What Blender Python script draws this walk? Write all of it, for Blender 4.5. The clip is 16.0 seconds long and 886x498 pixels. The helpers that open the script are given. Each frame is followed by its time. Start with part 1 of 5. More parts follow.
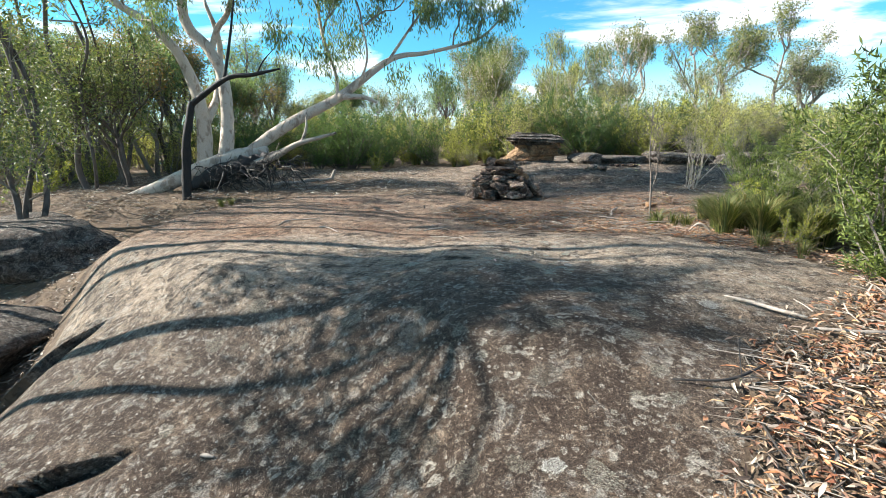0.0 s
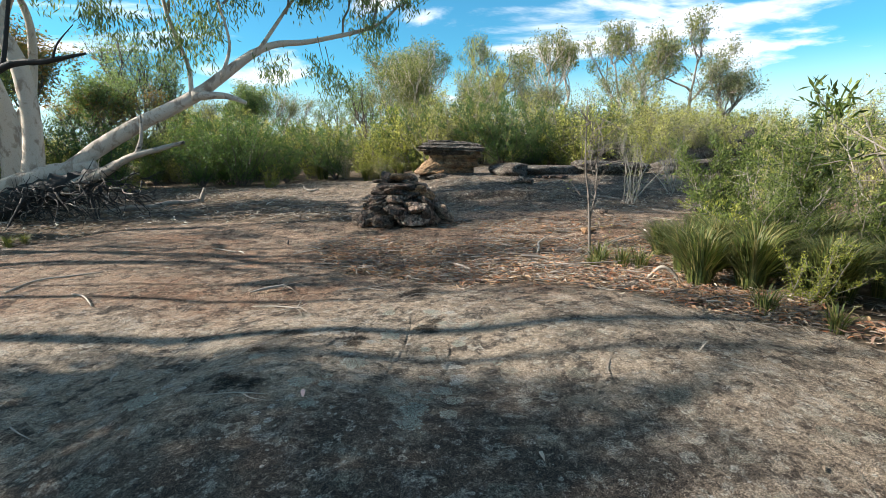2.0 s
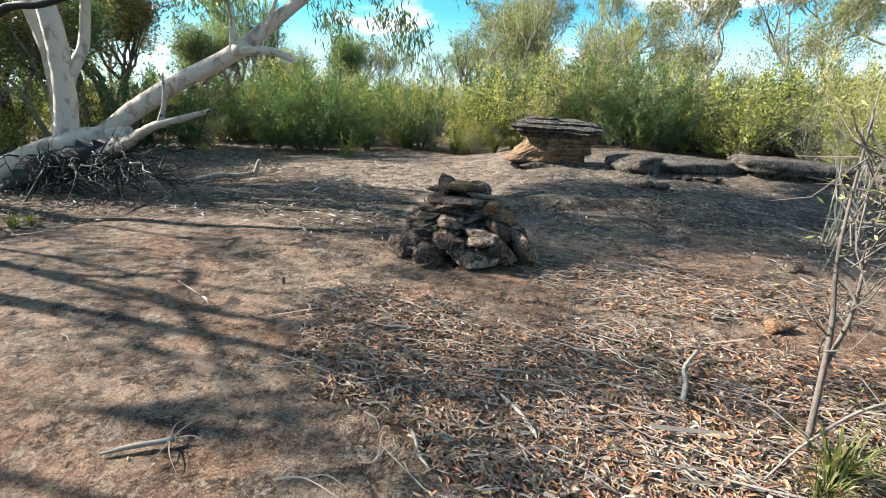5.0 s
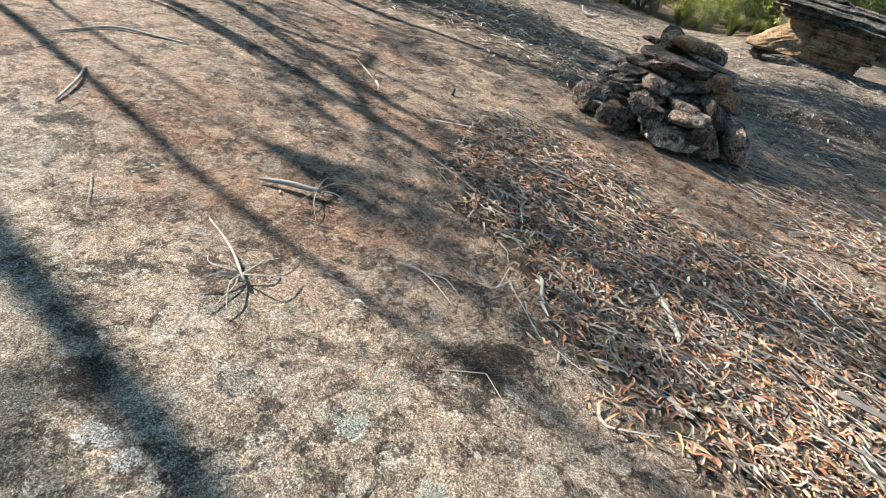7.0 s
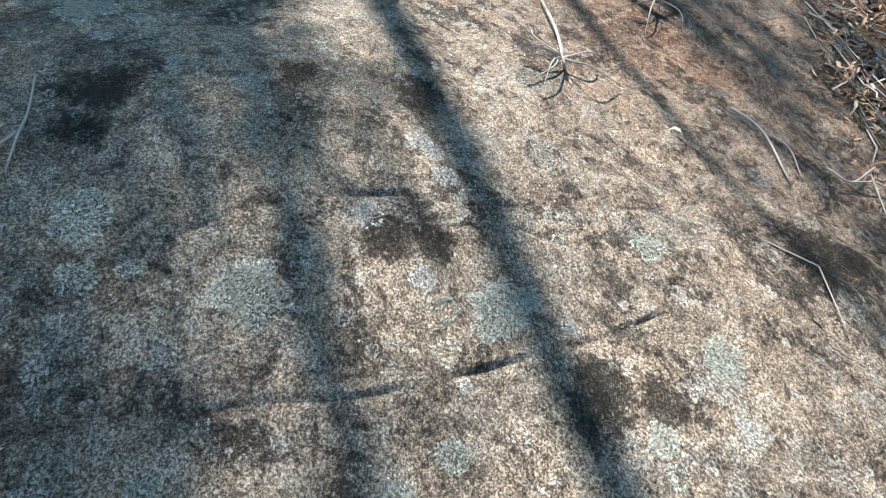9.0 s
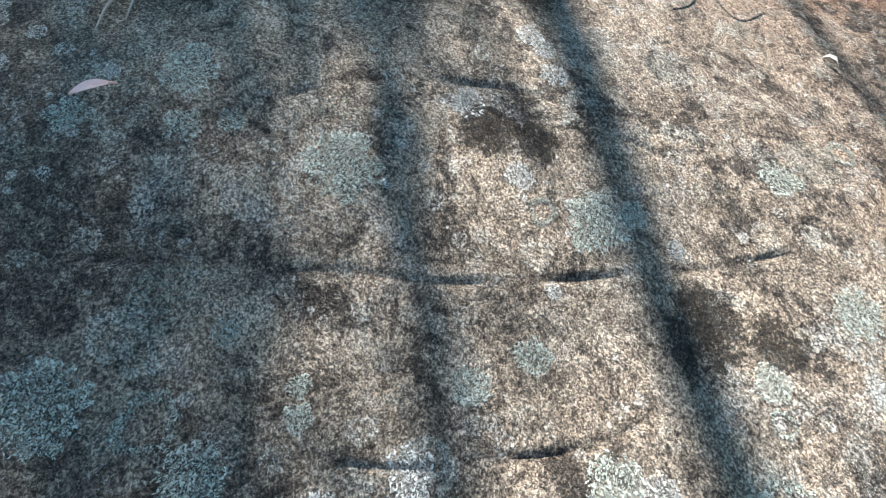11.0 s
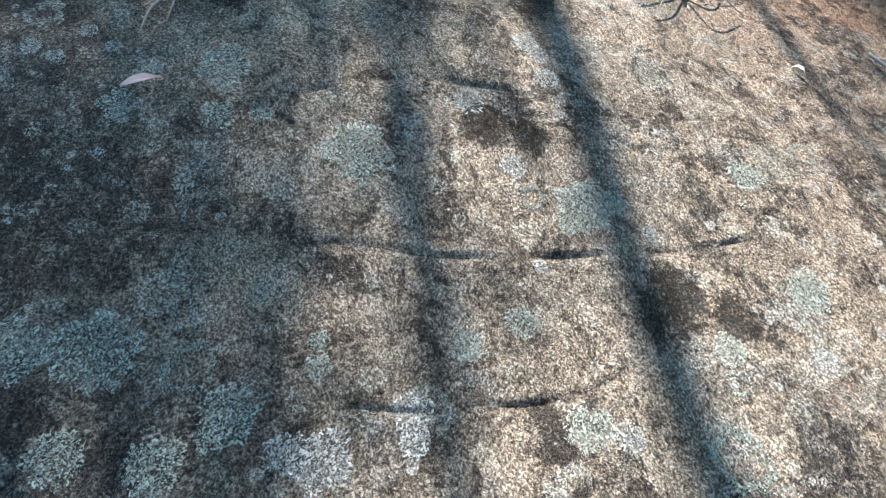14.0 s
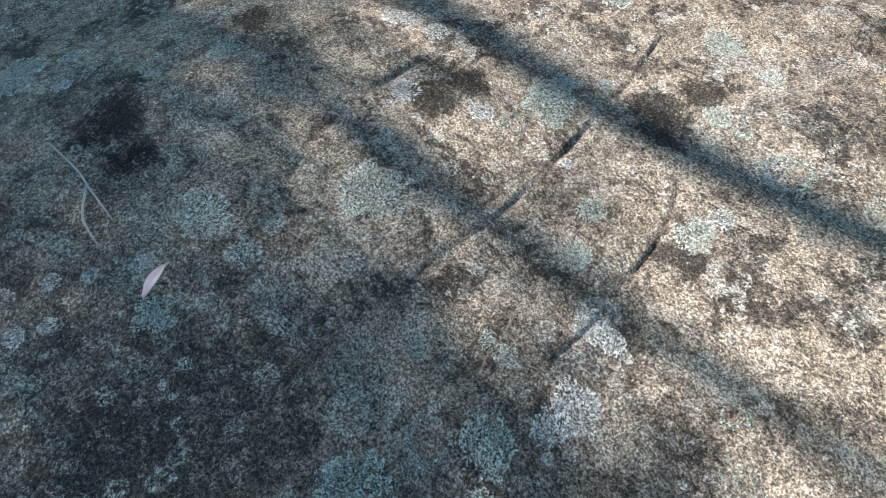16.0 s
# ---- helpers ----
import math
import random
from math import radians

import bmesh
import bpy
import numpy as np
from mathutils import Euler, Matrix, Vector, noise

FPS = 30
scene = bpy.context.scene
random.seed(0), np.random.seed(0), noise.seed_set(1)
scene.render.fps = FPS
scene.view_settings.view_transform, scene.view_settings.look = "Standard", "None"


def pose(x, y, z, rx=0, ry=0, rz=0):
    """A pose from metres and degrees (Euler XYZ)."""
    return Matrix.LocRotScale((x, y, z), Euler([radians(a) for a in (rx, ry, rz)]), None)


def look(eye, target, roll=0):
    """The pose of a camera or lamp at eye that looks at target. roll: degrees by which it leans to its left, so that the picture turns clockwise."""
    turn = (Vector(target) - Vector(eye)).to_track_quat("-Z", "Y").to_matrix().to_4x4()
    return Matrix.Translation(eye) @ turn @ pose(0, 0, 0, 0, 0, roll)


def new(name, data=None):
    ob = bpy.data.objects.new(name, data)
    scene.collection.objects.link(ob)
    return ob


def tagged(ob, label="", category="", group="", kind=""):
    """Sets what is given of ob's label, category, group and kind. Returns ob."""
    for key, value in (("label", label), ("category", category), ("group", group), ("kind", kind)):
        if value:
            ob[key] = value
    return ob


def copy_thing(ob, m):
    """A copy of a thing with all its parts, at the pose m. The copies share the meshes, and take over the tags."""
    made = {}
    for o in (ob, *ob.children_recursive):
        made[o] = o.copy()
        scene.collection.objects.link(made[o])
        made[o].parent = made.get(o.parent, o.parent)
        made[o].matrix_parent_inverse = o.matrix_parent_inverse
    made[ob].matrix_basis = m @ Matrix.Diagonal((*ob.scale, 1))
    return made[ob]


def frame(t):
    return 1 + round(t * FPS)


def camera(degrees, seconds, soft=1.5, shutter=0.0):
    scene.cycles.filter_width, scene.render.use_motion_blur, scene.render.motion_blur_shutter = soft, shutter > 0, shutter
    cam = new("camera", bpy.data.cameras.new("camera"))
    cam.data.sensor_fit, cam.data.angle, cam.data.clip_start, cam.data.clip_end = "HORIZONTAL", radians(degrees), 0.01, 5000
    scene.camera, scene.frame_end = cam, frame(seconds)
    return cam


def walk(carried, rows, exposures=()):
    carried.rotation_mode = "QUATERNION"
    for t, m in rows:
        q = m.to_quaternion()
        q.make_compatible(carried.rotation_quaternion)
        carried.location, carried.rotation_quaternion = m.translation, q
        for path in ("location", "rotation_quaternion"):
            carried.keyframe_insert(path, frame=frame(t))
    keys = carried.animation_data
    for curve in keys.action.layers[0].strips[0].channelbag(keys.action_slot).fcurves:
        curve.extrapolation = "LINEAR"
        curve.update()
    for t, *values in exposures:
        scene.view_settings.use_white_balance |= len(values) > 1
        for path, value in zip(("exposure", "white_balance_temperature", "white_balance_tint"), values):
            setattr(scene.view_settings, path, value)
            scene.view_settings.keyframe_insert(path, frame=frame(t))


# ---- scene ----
cam = camera(87.8, 16.0, soft=0.5)
PATH = [
    (0, (0.09, 0.016, 1.455), (0.068, 1.955, 0.963), -0.9),
    (0.5, (0.335, 0.63, 1.378), (0.463, 2.573, 0.92), -1.7),
    (1, (0.577, 1.215, 1.371), (0.796, 3.153, 0.926), -2.4),
    (1.5, (0.857, 1.846, 1.312), (1.099, 3.782, 0.872), -1.7),
    (2, (1.053, 2.515, 1.37), (1.295, 4.447, 0.915), -1.4),
    (2.5, (1.246, 3.115, 1.531), (1.465, 5.047, 1.065), -1.8),
    (3, (1.366, 3.628, 1.749), (1.516, 5.574, 1.311), -2.3),
    (3.2, (1.408, 3.855, 1.802), (1.538, 5.807, 1.385), -2.5),
    (5.3, (1.662, 5.431, 1.758), (1.446, 7.308, 1.102), 1.7),
    (5.5, (1.669, 5.5, 1.755), (1.456, 7.372, 1.085), 2.5),
    (6, (1.623, 5.563, 1.697), (1.33, 7.377, 0.909), 6.2),
    (6.5, (1.525, 5.512, 1.488), (1.086, 7.193, 0.498), 10.8),
    (7, (1.481, 5.47, 1.374), (0.886, 6.966, 0.187), 14.5),
    (7.5, (1.438, 5.43, 1.262), (0.731, 6.723, -0.091), 16.9),
    (8, (1.394, 5.322, 1.146), (0.617, 6.409, -0.343), 18.2),
    (8.5, (1.374, 5.245, 1.048), (0.562, 6.133, -0.549), 18.0),
    (9, (1.329, 5.199, 0.978), (0.498, 5.923, -0.691), 16.4),
    (9.5, (1.292, 5.183, 0.932), (0.467, 5.776, -0.791), 14.8),
    (10, (1.288, 5.17, 0.899), (0.468, 5.661, -0.858), 12.8),
    (10.2, (1.31, 5.158, 0.875), (0.503, 5.618, -0.897), 12.3),
    (12.3, (1.469, 5.1, 0.828), (0.663, 5.494, -0.96), 11.3),
    (12.5, (1.475, 5.097, 0.832), (0.672, 5.492, -0.957), 11.6),
    (13, (1.474, 5.094, 0.836), (0.676, 5.499, -0.952), 12.1),
    (13.5, (1.471, 5.09, 0.853), (0.67, 5.511, -0.931), 12.8),
    (14, (1.497, 5.076, 0.93), (0.694, 5.507, -0.85), 13.4),
    (14.5, (1.494, 4.991, 0.947), (0.705, 5.474, -0.826), 15.3),
    (15, (1.462, 4.878, 1.001), (0.768, 5.448, -0.786), 14.1),
    (15.5, (1.351, 4.801, 0.976), (0.739, 5.431, -0.821), 4.6),
    (16, (1.288, 4.759, 0.983), (0.801, 5.46, -0.826), -4.1),
]
walk(cam, [(t, look(eye, target, roll)) for t, eye, target, roll in PATH], [(0.0, 1.80, 6250, 10), (1.5, 1.56, 6400, 10), (3.2, 1.52, 6400, 10), (5.5, 1.98, 6300, 10), (7.5, 2.02, 6200, 10), (9.5, 2.10, 5900, 10), (16.0, 2.10, 5850, 10)])

# world, sun, exposure
SUN_AZ, SUN_EL = 173.0, 33.0
sun_dir = Vector((math.cos(radians(SUN_AZ)) * math.cos(radians(SUN_EL)), math.sin(radians(SUN_AZ)) * math.cos(radians(SUN_EL)), math.sin(radians(SUN_EL))))
sun = new("sun", bpy.data.lights.new("sun", "SUN"))
sun.data.energy, sun.data.angle, sun.data.color = 5.0, radians(0.55), (1.0, 0.93, 0.82)
sun.matrix_world = look((0, 0, 40), Vector((0, 0, 40)) - sun_dir)


def wire(nt, a, b):
    nt.links.new(a, b)


def node(nt, kind, **values):
    n = nt.nodes.new(kind)
    for key, value in values.items():
        n.inputs[key.replace("_", " ")].default_value = value
    return n


def noise_node(nt, vec, scale, detail=4.0, rough=0.55, distort=0.0):
    n = node(nt, "ShaderNodeTexNoise", Scale=scale, Detail=detail, Roughness=rough, Distortion=distort)
    wire(nt, vec, n.inputs["Vector"])
    return n.outputs["Fac"]


def ramp(nt, fac, lo, hi, to_lo=0.0, to_hi=1.0):
    n = node(nt, "ShaderNodeMapRange")
    n.interpolation_type = "SMOOTHSTEP"
    for i, v in enumerate((lo, hi, to_lo, to_hi)):
        n.inputs[i + 1].default_value = v
    wire(nt, fac, n.inputs[0])
    return n.outputs[0]


def maths(nt, op, a, b):
    n = nt.nodes.new("ShaderNodeMath")
    n.operation = op
    for i, v in enumerate((a, b)):
        if isinstance(v, (int, float)):
            n.inputs[i].default_value = v
        else:
            wire(nt, v, n.inputs[i])
    return n.outputs[0]


def mix(nt, fac, a, b, blend="MIX"):
    n = nt.nodes.new("ShaderNodeMix")
    n.data_type, n.blend_type = "RGBA", blend
    for sock, v in ((n.inputs[0], fac), (n.inputs[6], a), (n.inputs[7], b)):
        if isinstance(v, (int, float)):
            sock.default_value = v
        elif isinstance(v, tuple):
            sock.default_value = (*v, 1)
        else:
            wire(nt, v, sock)
    return n.outputs[2]


world = bpy.data.worlds.new("sky")
scene.world = world
world.use_nodes = True
wt = world.node_tree
background = wt.nodes["Background"]
sky = wt.nodes.new("ShaderNodeTexSky")
sky.sky_type, sky.sun_disc = "NISHITA", False
sky.sun_elevation, sky.sun_rotation = radians(SUN_EL), radians(90 - SUN_AZ)
sky.ozone_density, sky.dust_density, sky.air_density = 1.6, 0.6, 1.0
where = wt.nodes.new("ShaderNodeTexCoord").outputs["Generated"]
flat = wt.nodes.new("ShaderNodeMapping")
flat.inputs["Scale"].default_value = (1.0, 1.0, 3.6)
flat.inputs["Location"].default_value = (0.35, 0.2, 0.1)
wire(wt, where, flat.inputs["Vector"])
cloud = ramp(wt, noise_node(wt, flat.outputs[0], 2.3, 7.0, 0.55, 0.4), 0.52, 0.62)
low = wt.nodes.new("ShaderNodeSeparateXYZ")
wire(wt, where, low.inputs[0])
haze = ramp(wt, low.outputs[2], 0.16, 0.03)
tinted = mix(wt, 1.0, sky.outputs[0], (0.40, 1.09, 1.25), "MULTIPLY")
cover = maths(wt, "MAXIMUM", maths(wt, "MULTIPLY", cloud, 0.9), maths(wt, "MULTIPLY", haze, 0.45))
wire(wt, mix(wt, cover, tinted, (10.5, 10.8, 11.2)), background.inputs["Color"])
background.inputs["Strength"].default_value = 0.050


# materials
def material(name, rough=0.9, spec=0.2):
    m = bpy.data.materials.new(name)
    m.use_nodes = True
    b = m.node_tree.nodes["Principled BSDF"]
    b.inputs["Roughness"].default_value = rough
    b.inputs["Specular IOR Level"].default_value = spec
    return m, m.node_tree, b


def bump(nt, b, height, strength, distance):
    n = node(nt, "ShaderNodeBump", Strength=strength, Distance=distance)
    wire(nt, height, n.inputs["Height"])
    wire(nt, n.outputs[0], b.inputs["Normal"])


def coords(nt):
    return nt.nodes.new("ShaderNodeTexCoord").outputs["Object"]


def bent(nt, vec, scale, amount):
    n = node(nt, "ShaderNodeTexNoise", Scale=scale, Detail=3.0)
    wire(nt, vec, n.inputs["Vector"])
    s = nt.nodes.new("ShaderNodeVectorMath")
    s.operation = "MULTIPLY_ADD"
    wire(nt, n.outputs["Color"], s.inputs[0])
    s.inputs[1].default_value = (amount,) * 3
    wire(nt, vec, s.inputs[2])
    return s.outputs[0]


def cells(nt, vec, scale, keep, size):
    """Scattered roundish patches: a share of the cells, each out to its size; also the distance in the cell."""
    v = nt.nodes.new("ShaderNodeTexVoronoi")
    v.inputs["Scale"].default_value = scale
    wire(nt, vec, v.inputs["Vector"])
    sep = nt.nodes.new("ShaderNodeSeparateColor")
    wire(nt, v.outputs["Color"], sep.inputs[0])
    chosen = ramp(nt, sep.outputs[0], keep, keep + 0.02)
    reach = maths(nt, "MULTIPLY", sep.outputs[1], size)
    inside = ramp(nt, maths(nt, "SUBTRACT", v.outputs["Distance"], reach), 0.03, -0.03)
    return maths(nt, "MULTIPLY", chosen, inside), v.outputs["Distance"]


def rock_material(name, warm=(0.43, 0.355, 0.275), dark=(0.055, 0.047, 0.041), pale=(0.70, 0.61, 0.49), pink=(0.42, 0.285, 0.205), lichen=0.9, soil=False, dark_share=0.5, grain=1.0, peppered=0.85, vary=False):
    m, nt, b = material(name, 0.92, 0.15)
    p = coords(nt)
    big = noise_node(nt, p, 0.55 * grain, 5.0, 0.6)
    mid = noise_node(nt, p, 3.1 * grain, 8.0, 0.65, 0.3)
    blot = noise_node(nt, p, 10.0, 7.0, 0.72, 0.7)
    wash = noise_node(nt, p, 1.4 * grain, 5.0, 0.6, 0.3)
    fine = noise_node(nt, p, 48.0, 6.0, 0.75)
    speck = noise_node(nt, p, 165.0, 2.0, 0.7, 0.8)
    tone = ramp(nt, big, 0.44, 0.62)
    if soil:
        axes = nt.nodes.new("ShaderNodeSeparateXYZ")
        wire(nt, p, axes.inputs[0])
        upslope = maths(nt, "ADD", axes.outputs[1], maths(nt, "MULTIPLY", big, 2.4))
        tone = maths(nt, "MULTIPLY", maths(nt, "ADD", maths(nt, "MULTIPLY", tone, 0.45), 0.55), maths(nt, "MULTIPLY", ramp(nt, upslope, 7.0, 8.5), ramp(nt, upslope, 14.5, 11.5, 0.35, 1.0)))
    col = mix(nt, tone, warm, pink)
    col = mix(nt, maths(nt, "MULTIPLY", ramp(nt, mid, 0.44, 0.60), dark_share), col, dark)
    col = mix(nt, maths(nt, "MULTIPLY", ramp(nt, blot, 0.51, 0.62), 0.62), col, pale)
    col = mix(nt, maths(nt, "MULTIPLY", ramp(nt, blot, 0.48, 0.38), 0.78), col, dark)
    col = mix(nt, maths(nt, "MULTIPLY", ramp(nt, fine, 0.54, 0.62), 0.55), col, pale)
    col = mix(nt, maths(nt, "MULTIPLY", ramp(nt, fine, 0.46, 0.38), 0.55), col, dark)
    col = mix(nt, maths(nt, "MULTIPLY", ramp(nt, wash, 0.55, 0.68), 0.5), col, dark)
    moss = noise_node(nt, p, 3.4 * grain, 9.0, 0.74, 0.4)
    col = mix(nt, maths(nt, "MULTIPLY", ramp(nt, moss, 0.535, 0.58), 0.84), col, tuple(x * 0.8 for x in dark))
    col = mix(nt, maths(nt, "MULTIPLY", ramp(nt, moss, 0.44, 0.37), 0.45), col, pale)
    if soil:
        # darkens the near slab: tree shade put into the colour along with crust
        crust_shade = maths(nt, "MULTIPLY", ramp(nt, maths(nt, "ADD", upslope, maths(nt, "MULTIPLY", blot, 1.6)), 7.3, 6.2), ramp(nt, mid, 0.36, 0.50, 0.40, 0.90))
        crust_shade = maths(nt, "MULTIPLY", crust_shade, ramp(nt, axes.outputs[0], 1.5, 2.7, 1.0, 0.30))
        brow = maths(nt, "MULTIPLY", ramp(nt, maths(nt, "ADD", upslope, blot), 6.0, 4.6), ramp(nt, wash, 0.34, 0.52, 0.25, 0.60))
        # gum tree's shade put into the far slab's colour, mixed with dark crust
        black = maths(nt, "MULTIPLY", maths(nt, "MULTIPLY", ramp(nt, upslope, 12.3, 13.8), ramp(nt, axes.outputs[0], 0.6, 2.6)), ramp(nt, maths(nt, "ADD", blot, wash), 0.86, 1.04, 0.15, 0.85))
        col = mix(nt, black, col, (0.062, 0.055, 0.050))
        col = mix(nt, crust_shade, col, (0.105, 0.080, 0.064))
        col = mix(nt, brow, col, mix(nt, 1.0, col, (0.47, 0.38, 0.32), "MULTIPLY"))
    haze_patch = maths(nt, "MULTIPLY", ramp(nt, noise_node(nt, p, 4.5, 6.0, 0.7, 0.8), 0.53, 0.64), ramp(nt, noise_node(nt, p, 130.0, 3.0, 0.8), 0.45, 0.55))
    col = mix(nt, maths(nt, "MULTIPLY", haze_patch, 0.75 * lichen), col, (0.58, 0.575, 0.53))
    q = bent(nt, p, 22.0, 0.05)
    crust, _ = cells(nt, q, 5.5, 0.70, 0.62)
    small, _ = cells(nt, bent(nt, p, 40.0, 0.02), 17.0, 0.70, 0.55)
    dots, _ = cells(nt, bent(nt, p, 60.0, 0.01), 30.0, 0.92, 0.45)
    breaks = ramp(nt, noise_node(nt, p, 110.0, 4.0, 0.8), 0.46, 0.54)
    patch = maths(nt, "MULTIPLY", ramp(nt, noise_node(nt, p, 1.1, 3.0), 0.34, 0.52), lichen)
    col = mix(nt, maths(nt, "MULTIPLY", maths(nt, "MULTIPLY", crust, breaks), patch), col, (0.42, 0.42, 0.35))
    col = mix(nt, maths(nt, "MULTIPLY", maths(nt, "MULTIPLY", small, breaks), patch), col, (0.46, 0.44, 0.38))
    col = mix(nt, maths(nt, "MULTIPLY", dots, lichen), col, (0.55, 0.53, 0.48))
    # scaly flecks, ring-shaped crusts and pits, a few centimetres across
    fleck = noise_node(nt, p, 27.0, 7.0, 0.80)
    col = mix(nt, maths(nt, "MULTIPLY", ramp(nt, fleck, 0.55, 0.60), 0.42), col, pale)
    col = mix(nt, maths(nt, "MULTIPLY", ramp(nt, fleck, 0.44, 0.38), 0.40), col, dark)
    ring, far = cells(nt, bent(nt, p, 35.0, 0.035), 9.0, 0.62, 0.55)
    hollow = ramp(nt, far, 0.13, 0.30)
    col = mix(nt, maths(nt, "MULTIPLY", maths(nt, "MULTIPLY", ring, hollow), maths(nt, "MULTIPLY", ramp(nt, fleck, 0.44, 0.52), 0.8 * lichen)), col, (0.56, 0.54, 0.47))
    scale, off = cells(nt, bent(nt, p, 70.0, 0.016), 21.0, 0.66, 0.60)
    col = mix(nt, maths(nt, "MULTIPLY", maths(nt, "MULTIPLY", scale, ramp(nt, off, 0.08, 0.26, 0.3, 1.0)), maths(nt, "MULTIPLY", breaks, 0.85 * lichen)), col, (0.60, 0.585, 0.52))
    pit = noise_node(nt, p, 62.0, 5.0, 0.85)
    col = mix(nt, maths(nt, "MULTIPLY", ramp(nt, pit, 0.555, 0.60), peppered), col, (0.022, 0.020, 0.019))
    col = mix(nt, maths(nt, "MULTIPLY", ramp(nt, pit, 0.44, 0.39), 0.3), col, pale)
    g = nt.nodes.new("ShaderNodeTexVoronoi")
    g.inputs["Scale"].default_value = 310.0
    wire(nt, bent(nt, p, 120.0, 0.006), g.inputs["Vector"])
    pick = nt.nodes.new("ShaderNodeSeparateColor")
    wire(nt, g.outputs["Color"], pick.inputs[0])
    col = mix(nt, 1.0, col, mix(nt, pick.outputs[0], (0.48, 0.47, 0.465), (1.42, 1.385, 1.35)), "MULTIPLY")
    col = mix(nt, 1.0, col, mix(nt, ramp(nt, speck, 0.40, 0.60), (1.02, 0.99, 0.965), (0.31, 0.308, 0.31)), "MULTIPLY")
    if vary:
        own = nt.nodes.new("ShaderNodeObjectInfo").outputs["Random"]
        col = mix(nt, 1.0, col, mix(nt, own, (0.42, 0.42, 0.44), (2.0, 1.88, 1.74)), "MULTIPLY")
    height = maths(nt, "ADD", maths(nt, "MULTIPLY", fine, 0.55), maths(nt, "MULTIPLY", speck, -0.26))
    height = maths(nt, "ADD", height, maths(nt, "MULTIPLY", pit, -0.30))
    height = maths(nt, "ADD", height, maths(nt, "MULTIPLY", blot, 1.5))
    height = maths(nt, "ADD", height, maths(nt, "MULTIPLY", mid, 2.4))
    height = maths(nt, "ADD", height, maths(nt, "MULTIPLY", maths(nt, "MAXIMUM", crust, small), maths(nt, "MULTIPLY", breaks, 0.25 * lichen)))
    if soil:
        col = mix(nt, maths(nt, "MULTIPLY", tone, 0.85), col, mix(nt, 1.0, col, (0.72, 0.56, 0.46), "MULTIPLY"))
        a = nt.nodes.new("ShaderNodeAttribute")
        a.attribute_name = "soil"
        edge = ramp(nt, maths(nt, "ADD", a.outputs["Fac"], maths(nt, "MULTIPLY", maths(nt, "SUBTRACT", fine, 0.5), 0.9)), 0.40, 0.62)
        earth = mix(nt, ramp(nt, mid, 0.35, 0.65), (0.085, 0.062, 0.045), (0.17, 0.125, 0.085))
        col = mix(nt, edge, col, earth)
    wire(nt, col, b.inputs["Base Color"])
    bump(nt, b, height, 1.0, 0.034)
    return m


def island_material(name, colours, rough=0.7, glow=0.0, spec=0.25, grain=40.0):
    """Colours that differ from piece to piece of one mesh; glow: the share of light that passes through."""
    m, nt, b = material(name, rough, spec)
    r = nt.nodes.new("ShaderNodeValToRGB")
    r.color_ramp.interpolation = "LINEAR"
    while len(r.color_ramp.elements) < len(colours):
        r.color_ramp.elements.new(0.5)
    for i, c in enumerate(colours):
        r.color_ramp.elements[i].position = i / (len(colours) - 1)
        r.color_ramp.elements[i].color = (*c, 1)
    wire(nt, nt.nodes.new("ShaderNodeNewGeometry").outputs["Random Per Island"], r.inputs[0])
    shade = noise_node(nt, coords(nt), grain, 4.0, 0.6)
    col = mix(nt, 1.0, r.outputs[0], mix(nt, shade, (0.65, 0.65, 0.65), (1.25, 1.25, 1.25)), "MULTIPLY")
    wire(nt, col, b.inputs["Base Color"])
    if glow:
        t = nt.nodes.new("ShaderNodeBsdfTranslucent")
        wire(nt, mix(nt, 1.0, col, (1.25, 1.3, 0.7), "MULTIPLY"), t.inputs["Color"])
        s = nt.nodes.new("ShaderNodeMixShader")
        s.inputs[0].default_value = glow
        wire(nt, b.outputs[0], s.inputs[1])
        wire(nt, t.outputs[0], s.inputs[2])
        wire(nt, s.outputs[0], nt.nodes["Material Output"].inputs["Surface"])
    return m


def bark_material(name, light, dark, streak=(3.0, 3.0, 0.7), amount=0.5, rough=0.8):
    m, nt, b = material(name, rough, 0.2)
    p = coords(nt)
    mp = nt.nodes.new("ShaderNodeMapping")
    mp.inputs["Scale"].default_value = streak
    wire(nt, p, mp.inputs["Vector"])
    a = noise_node(nt, mp.outputs[0], 2.2, 6.0, 0.62, 0.5)
    f = noise_node(nt, p, 55.0, 5.0, 0.7)
    col = mix(nt, maths(nt, "MULTIPLY", ramp(nt, a, 0.50, 0.64), amount), light, dark)
    col = mix(nt, maths(nt, "MULTIPLY", ramp(nt, f, 0.5, 0.7), 0.45), col, dark)
    wire(nt, col, b.inputs["Base Color"])
    bump(nt, b, maths(nt, "ADD", a, maths(nt, "MULTIPLY", f, 0.5)), 0.6, 0.02)
    return m


